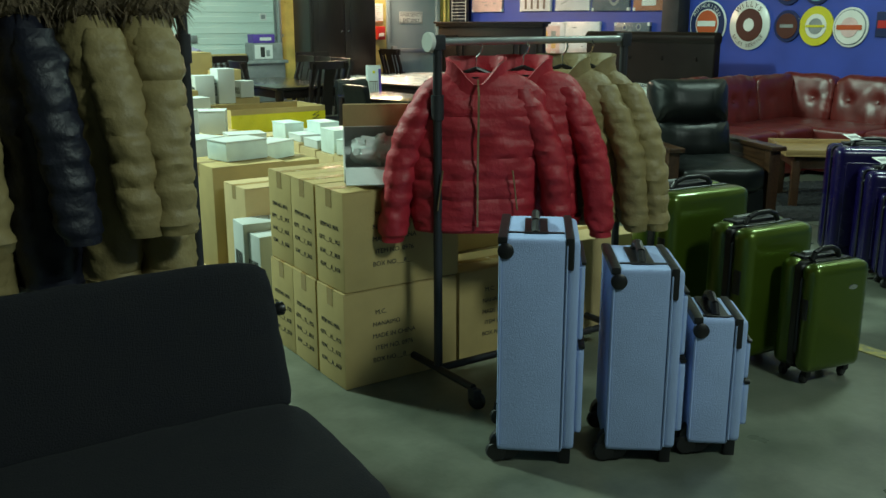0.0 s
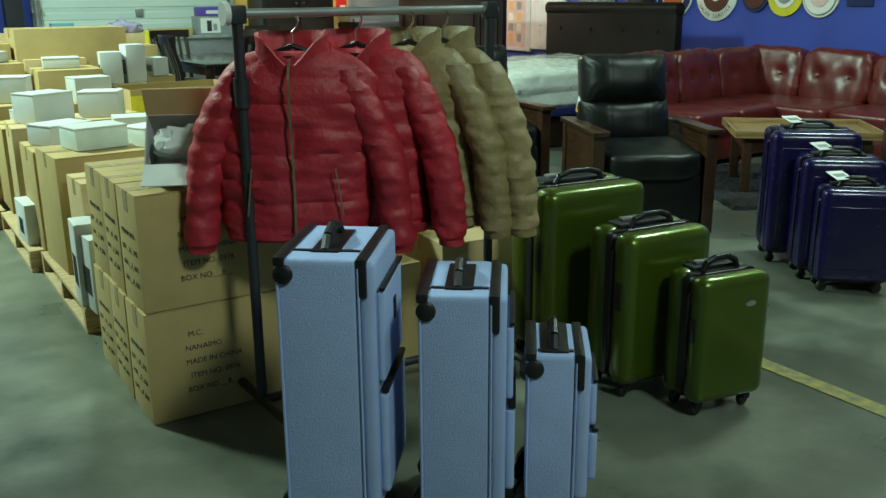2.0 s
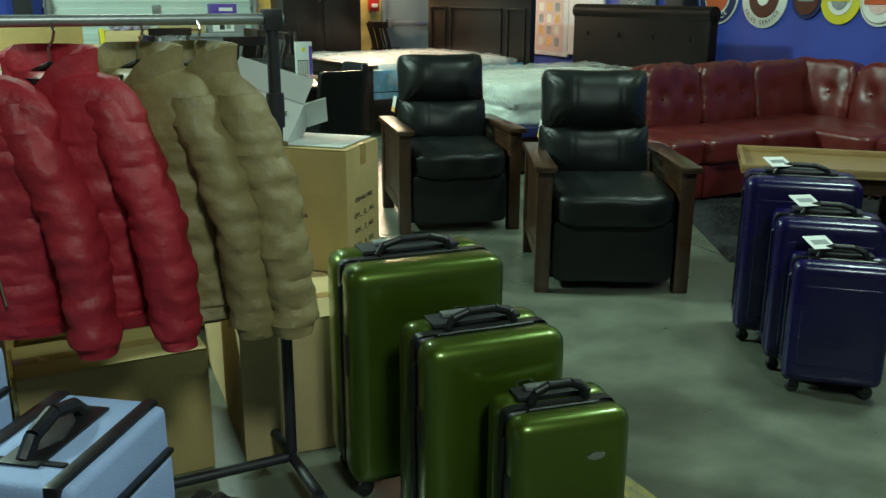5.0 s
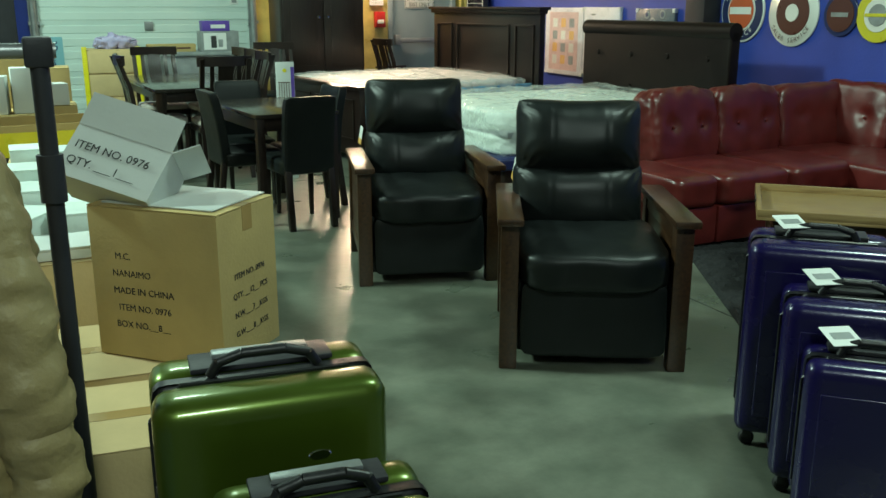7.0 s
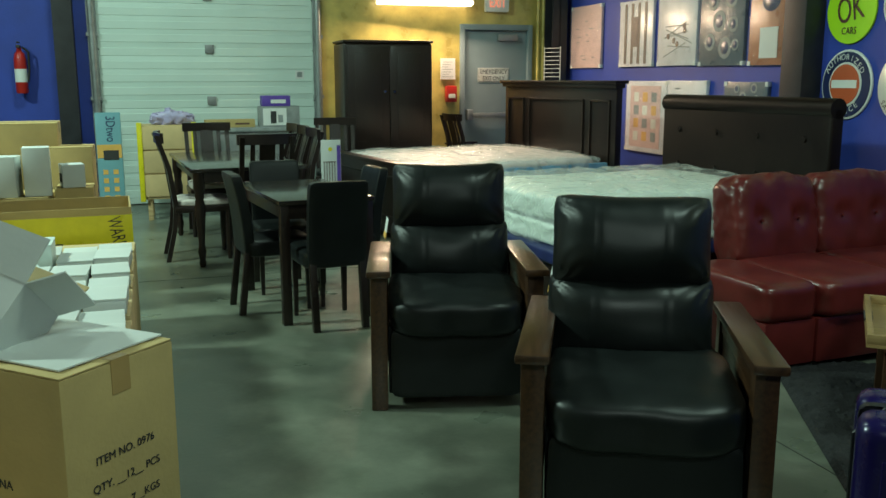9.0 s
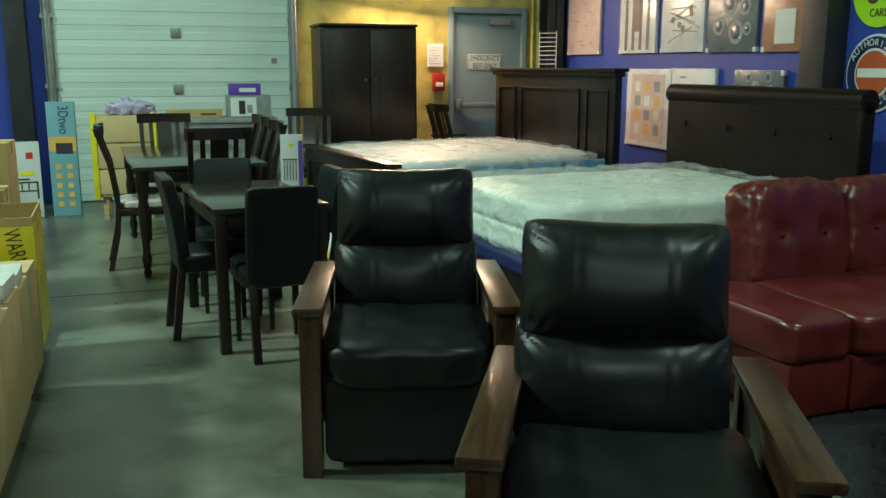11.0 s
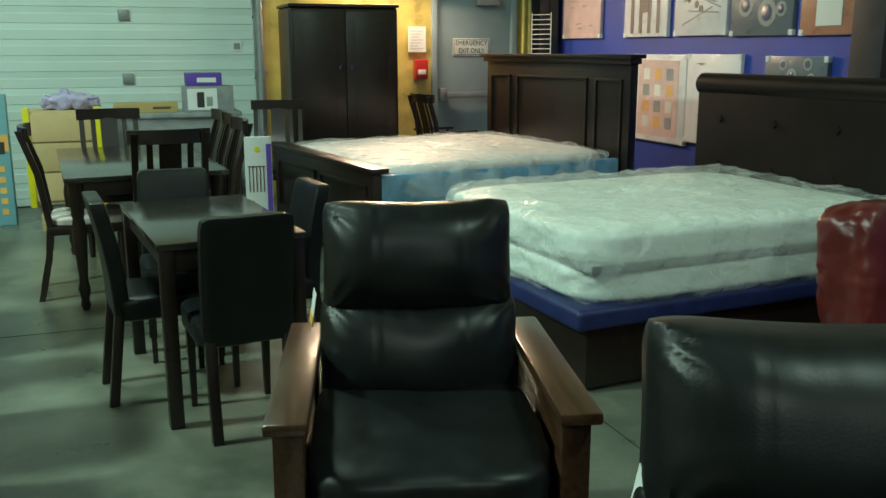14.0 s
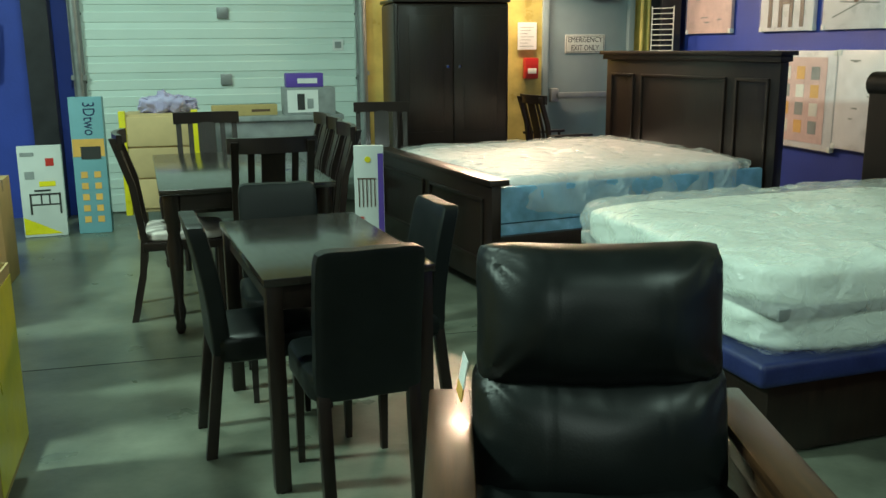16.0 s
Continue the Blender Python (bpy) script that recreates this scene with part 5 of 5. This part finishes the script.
def open_carton(m, label, text=False):
    """A small white carton with raised flaps and crinkled film inside."""
    t = thing("open_carton", m, label, "box", "open white cartons")
    w, d, h = (0.28, 0.16, 0.16) if text else (0.26, 0.19, 0.15)
    for x0, x1, y0, y1 in ((-w / 2, w / 2, -d / 2, -d / 2 + 0.004), (-w / 2, w / 2, d / 2 - 0.004, d / 2), (-w / 2, -w / 2 + 0.004, -d / 2 + 0.004, d / 2 - 0.004), (w / 2 - 0.004, w / 2, -d / 2 + 0.004, d / 2 - 0.004)):
        part("wall", box(x0, x1, y0, y1, 0.004, h), WHITE_CARD, t)
    part("bottom", box(-w / 2, w / 2, -d / 2, d / 2, 0, 0.004), WHITE_CARD, t)
    part("flap", box(-w / 2, w / 2, -0.002, 0.002, 0, 0.10), CARD_PALE, t, "", pose(0, d / 2, h, -25))
    part("flap", box(-w / 2, w / 2, -0.002, 0.002, 0, 0.10), WHITE_CARD, t, "", pose(0, -d / 2, h, 8 if text else 70))
    part("flap", box(-0.002, 0.002, -d / 2, d / 2, 0, 0.08), WHITE_CARD, t, "", pose(w / 2, 0, h, 0, 50, 0))
    c = cushion(w * 0.8, d * 0.55, 0.10, 10, 3, 0.03, 12, 2)
    c.transform(pose(0, 0.01, h - 0.04))
    part("plastic_filling", c, PALE_FOAM, t, "crinkled clear plastic filling")
    if text:
        words("lettering", "ITEM NO. 0976", 0.034, INK, t, pose(-0.01, -d / 2 - 0.002, 0.10))
        words("lettering", "QTY. ___1___", 0.034, INK, t, pose(-0.02, -d / 2 - 0.002, 0.05))


open_carton(pose(2.72, 3.52, 0.85, 52, 0, -25), "open white carton tipped on the stack")
open_carton(pose(3.85, 3.95, 0.90, -40, 16, -34), "open white carton with printed item number lying tilted", True)


# ---- pallets and their loads ----
def pallet(m, label="rough wooden shipping pallet on the floor"):
    t = thing("pallet", m, label, "pallet", "wooden pallets")
    for y in (-0.5, 0, 0.5):
        part("stringer", box(-0.5, 0.5, y - 0.02, y + 0.02, 0.018, 0.10), PALLET, t)
    for k in range(7):
        x = -0.45 + k * 0.15
        part("deck_board", box(x - 0.05, x + 0.05, -0.53, 0.53, 0.10, 0.118, 0.002, None, 1), PALLET, t)
    for x in (-0.45, 0, 0.45):
        part("bottom_board", box(x - 0.05, x + 0.05, -0.53, 0.53, 0, 0.018, 0.002, None, 1), PALLET, t)
    return t


first = pallet(pose(2.95, 4.86, 0))
for x, y in ((2.90, 5.95), (2.83, 7.05), (2.80, 8.15), (3.62, 5.05), (3.62, 6.15), (3.55, 7.25)):
    copy_thing(first, pose(x + (0.02 if x > 3.5 else 0), y, 0))

rnd = random.Random(5)
for row, y in enumerate([4.62 + k * 0.265 for k in range(9)]):
    # the low row along the aisle: long cartons with white lids
    h = 0.45 + 0.03 * rnd.random()
    carton(pose(3.85, y, 0.118, 0, 0, rnd.uniform(-2, 2)), 0.66, 0.258, h, "brown carton of small white boxes on a pallet", (), (), CARD_PALE, "cartons on pallets", False)
    if row == 8:
        continue
    for k in range(4):
        x = 3.62 + k * 0.158 + rnd.uniform(-0.006, 0.006)
        high = k < 2 and rnd.random() < 0.6
        t = thing("small_white_box", pose(x, y + rnd.uniform(-0.01, 0.01), 0.12 + h, 0, 0, rnd.uniform(-30, 30) if high and rnd.random() < 0.4 else rnd.uniform(-3, 3)), "small pale foam-wrapped box heaped on the cartons" if high else "small white glossy carton packed in a row", "box", "small white boxes")
        hh = rnd.choice((0.09, 0.12, 0.15)) if high else rnd.uniform(0.035, 0.055)
        part("body", box(-0.074, 0.074, -0.108, 0.108, 0.001, hh, 0.005), PALE_FOAM if high else WHITE_CARD, t)
        part("lid", box(-0.076, 0.076, -0.110, 0.110, hh, hh + 0.008, 0.003), PALE_FOAM if high else WHITE_CARD, t)
for k, (x, y, w, d, h) in enumerate(((2.76, 4.84, 0.42, 0.28, 0.50), (2.72, 5.28, 0.42, 0.42, 0.56), (2.72, 5.78, 0.44, 0.42, 0.52), (2.70, 6.28, 0.42, 0.44, 0.58), (2.70, 6.78, 0.42, 0.42, 0.52), (2.68, 7.28, 0.42, 0.44, 0.60),
                                     (2.66, 7.8, 0.42, 0.44, 0.62), (2.66, 8.3, 0.42, 0.44, 0.80), (3.22, 4.9, 0.42, 0.40, 0.44), (3.22, 5.4, 0.42, 0.42, 0.42), (3.22, 5.95, 0.44, 0.46, 0.45), (3.22, 6.5, 0.42, 0.44, 0.47), (3.2, 7.05, 0.44, 0.44, 0.5), (3.2, 7.6, 0.44, 0.44, 0.55), (3.16, 8.1, 0.46, 0.44, 0.75), (3.16, 8.62, 0.46, 0.44, 0.80), (2.64, 8.8, 0.44, 0.44, 0.92))):
    x, y = x - 0.03, y - 0.19
    carton(pose(x, y, 0.118, 0, 0, rnd.uniform(-4, 4)), w, d, h, "brown carton on a wooden pallet", (), (), CARD if k % 3 else CARD_PALE, "cartons on pallets")
    if rnd.random() < 0.7:
        t = thing("small_white_box", pose(x + rnd.uniform(-0.05, 0.05), y + rnd.uniform(-0.04, 0.04), 0.12 + h, 0, 0, rnd.uniform(-30, 30)), "small white carton resting on a brown one", "box", "small white boxes")
        hh = rnd.choice((0.07, 0.10, 0.16))
        part("body", box(-0.13, 0.13, -0.10, 0.10, 0.001, hh, 0.004), WHITE_CARD if rnd.random() < 0.7 else PALE_FOAM, t)
        part("lid", box(-0.132, 0.132, -0.102, 0.102, hh, hh + 0.01, 0.003), WHITE_CARD, t)


def white_tall(m, w, d, h, label="white carton with a dark barcode label standing on the pallet"):
    t = thing("white_carton", m, label, "box", "tall white cartons")
    part("body", box(-w / 2, w / 2, -d / 2, d / 2, 0, h, 0.004), WHITE_CARD, t)
    bm = None
    for k in range(6):
        bm = box(-w / 2 - 0.0015, -w / 2 - 0.0005, -0.05 + k * 0.018, -0.04 + k * 0.018, h * 0.22, h * 0.6, 0, bm)
    part("label_print", bm, INK, t)


for x, y, w, d, h in ((3.42, 7.95, 0.56, 0.42, 0.74), (3.83, 7.95, 0.22, 0.26, 0.78), (3.28, 8.55, 0.86, 0.42, 1.15), (3.80, 8.36, 0.26, 0.30, 1.0)):
    carton(pose(x, y, 0, 0, 0, rnd.uniform(-2, 2)), w, d, h, "brown carton stacked behind the yellow-banded carton", (), (), CARD, "cartons behind the display carton")
white_tall(pose(3.63, 7.86, 0.742, 0, 0, 4), 0.15, 0.16, 0.29, "tall white carton standing on a brown one")
white_tall(pose(3.45, 7.84, 0.742, 0, 0, -6), 0.16, 0.16, 0.24, "tall white carton standing on a brown one")
white_tall(pose(3.82, 7.90, 0.782, 0, 0, 12), 0.13, 0.15, 0.14, "small white carton standing on a brown one")
white_tall(pose(2.58, 4.30, 0.119, 0, 0, 3), 0.22, 0.16, 0.32)
white_tall(pose(2.57, 4.42, 0.119, 0, 0, -3), 0.24, 0.16, 0.36)
white_tall(pose(2.47, 5.66, 0.119, 0, 0, 2), 0.12, 0.26, 0.22)

# yellow-strapped display carton and boxes near the loading door
def strapped_carton(m):
    t = thing("display_carton", m, "open carton wrapped in yellow printed tape", "box")
    for x0, x1, y0, y1 in ((-0.4, 0.4, -0.25, -0.243), (-0.4, 0.4, 0.243, 0.25), (-0.4, -0.393, -0.243, 0.243), (0.393, 0.4, -0.243, 0.243)):
        part("wall", box(x0, x1, y0, y1, 0.01, 0.64), CARD, t)
    part("bottom", box(-0.4, 0.4, -0.25, 0.25, 0, 0.01), CARD, t)
    part("yellow_band", box(-0.402, 0.402, -0.252, -0.2505, 0.40, 0.60), YELLOW_BRIGHT, t, "yellow printed tape band")
    part("yellow_band", box(0.4005, 0.402, -0.25, 0.25, 0.02, 0.60), YELLOW_BRIGHT, t, "yellow printed tape band")
    words("lettering", "WARN", 0.10, INK, t, pose(0.32, -0.2535, 0.50, 0, 80, 0), "", 0.17)
    part("bar", box(-0.35, 0.05, -0.2545, -0.2528, 0.43, 0.46), INK, t)


strapped_carton(pose(3.76, 7.24, 0.119, 0, 0, 2))
for k, (x, y, z, w, d, h, mt) in enumerate(((3.2, 9.4, 0.0, 0.5, 0.45, 0.72, CARD), (3.3, 9.95, 0.0, 0.5, 0.45, 0.6, CARD), (2.8, 9.5, 0, 0.5, 0.5, 0.95, CARD), (2.9, 10.2, 0, 0.6, 0.5, 1.05, CARD_PALE), (3.3, 10.4, 0, 0.5, 0.5, 0.66, CARD), (2.2, 10.2, 0, 0.6, 0.6, 0.9, CARD), (2.1, 9.2, 0, 0.55, 0.55, 0.7, CARD))):
    carton(pose(x, y, z, 0, 0, rnd.uniform(-5, 5)), w, d, h, "brown carton stacked on the floor", (), (), mt, "cartons by the loading door")
for x, y, z, w, d, h in ((3.18, 9.36, 0.722, 0.24, 0.2, 0.30), (3.3, 9.9, 0.602, 0.2, 0.2, 0.16)):
    white_tall(pose(x, y, z, 0, 0, 8), w, d, h, "white carton stacked on a brown one")


# ---- things by the loading door ----
def tall_box(m):
    t = thing("toy_carton", m, "tall teal printed carton leaning by the door", "box")
    part("body", box(-0.125, 0.125, -0.07, 0.07, 0, 1.09, 0.004), TEAL_CARD, t)
    words("lettering", "3Dtwo", 0.13, SIGN_NAVY, t, pose(0.02, -0.0715, 0.92, 0, 90, 0), "", 0.26)
    part("print", box(-0.12, 0.12, -0.0725, -0.0705, 0.62, 0.76), ORANGE_INK, t)
    part("print", box(-0.06, 0.09, -0.0745, -0.073, 0.60, 0.70, 0), INK, t)
    for r in range(5):
        for c in (-1, 1):
            part("print", box(c * 0.05 - 0.025, c * 0.05 + 0.025, -0.0725, -0.0705, 0.09 + r * 0.09, 0.14 + r * 0.09), ORANGE_INK, t)


tall_box(pose(3.89, 12.0, 0, -1.5, 0, 0))


def crib_box(m):
    t = thing("product_carton", m, "white printed carton with yellow corner and red sticker", "box")
    part("body", box(-0.16, 0.16, -0.06, 0.06, 0, 0.72, 0.004), WHITE_CARD, t)
    bm = bmesh.new()
    bm.faces.new([bm.verts.new(p) for p in ((-0.155, -0.0615, 0.02), (0.12, -0.0615, 0.02), (-0.155, -0.0615, 0.16))])
    part("print", bm, YELLOW_BRIGHT, t)
    part("print", box(-0.02, 0.10, -0.0625, -0.0605, 0.40, 0.44), YELLOW_BRIGHT, t)
    bm = None
    for x0, x1, z0, z1 in ((-0.10, 0.13, 0.33, 0.345), (-0.10, 0.13, 0.25, 0.262), (-0.10, -0.085, 0.18, 0.34), (0.115, 0.13, 0.18, 0.34), (-0.02, -0.008, 0.26, 0.33), (0.04, 0.052, 0.26, 0.33), (-0.06, 0.06, 0.36, 0.375)):
        bm = box(x0, x1, -0.0625, -0.0605, z0, z1, 0, bm)
    part("print", bm, INK, t)
    part("sticker", box(0.04, 0.10, -0.0625, -0.0605, 0.56, 0.62), RED_INK, t, "red price sticker", pose(0, 0, 0))
    part("bar", box(-0.14, -0.04, -0.0625, -0.0605, 0.64, 0.67), GREY_INK, t)
    part("print", box(-0.12, -0.05, -0.0625, -0.0605, 0.46, 0.52), GREY_INK, t)


crib_box(pose(3.52, 11.95, 0, -3, 0, 5))


def dresser(m):
    t = thing("dresser", m, "pale yellow dresser in bright yellow edge wrap", "dresser")
    part("body", box(-0.27, 0.27, -0.22, 0.22, 0.22, 0.97, 0.006), CARD_PALE, t)
    for k in range(3):
        part("drawer", box(-0.245, 0.245, -0.235, -0.22, 0.25 + k * 0.24, 0.475 + k * 0.24, 0.004), CARD_PALE, t)
    for s in (-1, 1):
        part("edge_wrap", box(s * 0.265 - 0.025, s * 0.265 + 0.025, -0.245, -0.19, 0.2, 1.0, 0.006), YELLOW_BRIGHT, t, "bright yellow edge protector")
        for y in (-0.17, 0.17):
            part("leg", box(s * 0.2 - 0.025, s * 0.2 + 0.025, y - 0.025, y + 0.025, 0, 0.22, 0.005), PALLET, t)


dresser(pose(4.47, 11.75, 0, 0, 0, -2))


def desk():
    t = thing("desk", pose(5.29, 12.0, 0), "long grey desk with panelled front by the loading door", "desk")
    part("desktop", box(-0.62, 0.62, -0.3, 0.3, 0.88, 0.92, 0.006), GREY_INK, t)
    part("front_panel", box(-0.58, 0.58, -0.26, -0.23, 0.1, 0.88, 0.004), STEEL_GREY, t)
    for s in (-1, 1):
        part("side_panel", box(s * 0.58 - 0.02, s * 0.58 + 0.02, -0.23, 0.27, 0, 0.88, 0.004), GREY_INK, t)


desk()


def long_box():
    t = thing("flat_pack_carton", pose(5.12, 11.88, 0.921, 0, 0, 4), "long flat brown carton lying on the desk", "box")
    part("body", box(-0.26, 0.26, -0.06, 0.06, 0, 0.085, 0.004), CARD, t)
    part("bar", box(0.05, 0.2, -0.062, -0.0605, 0.03, 0.05), BROWN_INK, t)


long_box()


def appliance_box():
    t = thing("appliance_carton", pose(5.64, 11.88, 0.921), "grey and white printed appliance carton on the desk", "box")
    part("body", box(-0.21, 0.21, -0.13, 0.13, 0, 0.22, 0.004), GREY_INK, t)
    part("print", box(-0.18, 0.07, -0.132, -0.1305, 0.02, 0.20), TAG, t)
    part("print", box(-0.10, -0.04, -0.134, -0.1325, 0.04, 0.17), INK, t)
    part("print", box(-0.02, 0.03, -0.134, -0.1325, 0.05, 0.13), GREY_INK, t)
    u = thing("purple_carton", pose(5.61, 11.88, 1.143), "purple printed carton on the appliance carton", "box")
    part("body", box(-0.15, 0.15, -0.1, 0.1, 0, 0.11, 0.004), PURPLE_INK, u)
    part("print", box(-0.06, 0.10, -0.102, -0.1005, 0.03, 0.07), TAG, u)


appliance_box()


def bag_pile():
    t = thing("plastic_bag", pose(4.53, 11.75, 0.972), "crumpled purple and clear plastic bag on the dresser", "bag")
    c = cushion(0.42, 0.25, 0.15, 12, 2.5, 0.06, 8, 3)
    c.transform(pose(0, 0, 0.065))
    part("bag", c, plastic_film("bag_film", (0.55, 0.5, 0.75), 0.75), t)
    c = cushion(0.25, 0.18, 0.08, 6, 3, 0.02, 8, 5)
    c.transform(pose(-0.03, 0, 0.045))
    part("contents", c, PURPLE_INK, t)


bag_pile()


def gate_box():
    t = thing("gate_carton", pose(5.60, 8.76, 0, -3, 0, -10), "white and purple printed carton standing on edge behind the small table", "box")
    part("body", box(-0.075, 0.075, -0.03, 0.03, 0, 0.97, 0.003), WHITE_CARD, t)
    part("print", box(0.045, 0.073, -0.0325, -0.0305, 0.50, 0.93), PURPLE_INK, t)
    part("print", lathe([(0.016, 0), (0.015, 0.002)], 14, None, pose(-0.005, -0.031, 0.90, 90)), YELLOW_BRIGHT, t)
    part("print", box(-0.07, -0.03, -0.0325, -0.0305, 0.56, 0.61), RED_INK, t)
    bm = None
    for k in range(5):
        bm = box(-0.055 + k * 0.02, -0.05 + k * 0.02, -0.0325, -0.0305, 0.66, 0.80, 0, bm)
    bm = box(-0.06, 0.035, -0.0325, -0.0305, 0.80, 0.807, 0, bm)
    part("print", bm, BROWN_INK, t)


gate_box()


def behind_box(x, y, m2, label):
    t = thing("product_carton", pose(x, y, 0, 0, 0, -90), label, "box")
    part("body", box(-0.18, 0.18, -0.1, 0.1, 0, 0.5, 0.004), WHITE_CARD, t)
    part("print", box(-0.15, 0.12, -0.102, -0.1005, 0.12, 0.42), m2, t)


behind_box(9.15, 9.3, PURPLE_INK, "white and purple printed carton behind the bed")


def wire_rack():
    t = thing("wire_rack", pose(9.15, 12.45, 1.40, 0, 0, -60), "white wire grid rack by the corner column", "rack")
    for k in range(9):
        part("wire", rod((-0.12, 0, k * 0.05), (0.12, 0, k * 0.05), 0.004, None, 6), SIGN_WHITE, t)
    for x in (-0.12, 0.12):
        part("upright", rod((x, 0, -1.45), (x, 0, 0.42), 0.006, None, 6), SIGN_WHITE, t)


wire_rack()


def dark_cabinet():
    t = thing("cabinet", pose(6.78, 3.08, 0, 0, 0, -42), "dark upright cabinet beside the suitcases", "cabinet")
    part("body", box(-0.3, 0.3, -0.2, 0.2, 0.05, 0.78, 0.01), ESPRESSO, t)
    part("plinth", box(-0.28, 0.28, -0.18, 0.18, 0, 0.05), ESPRESSO, t)


dark_cabinet()
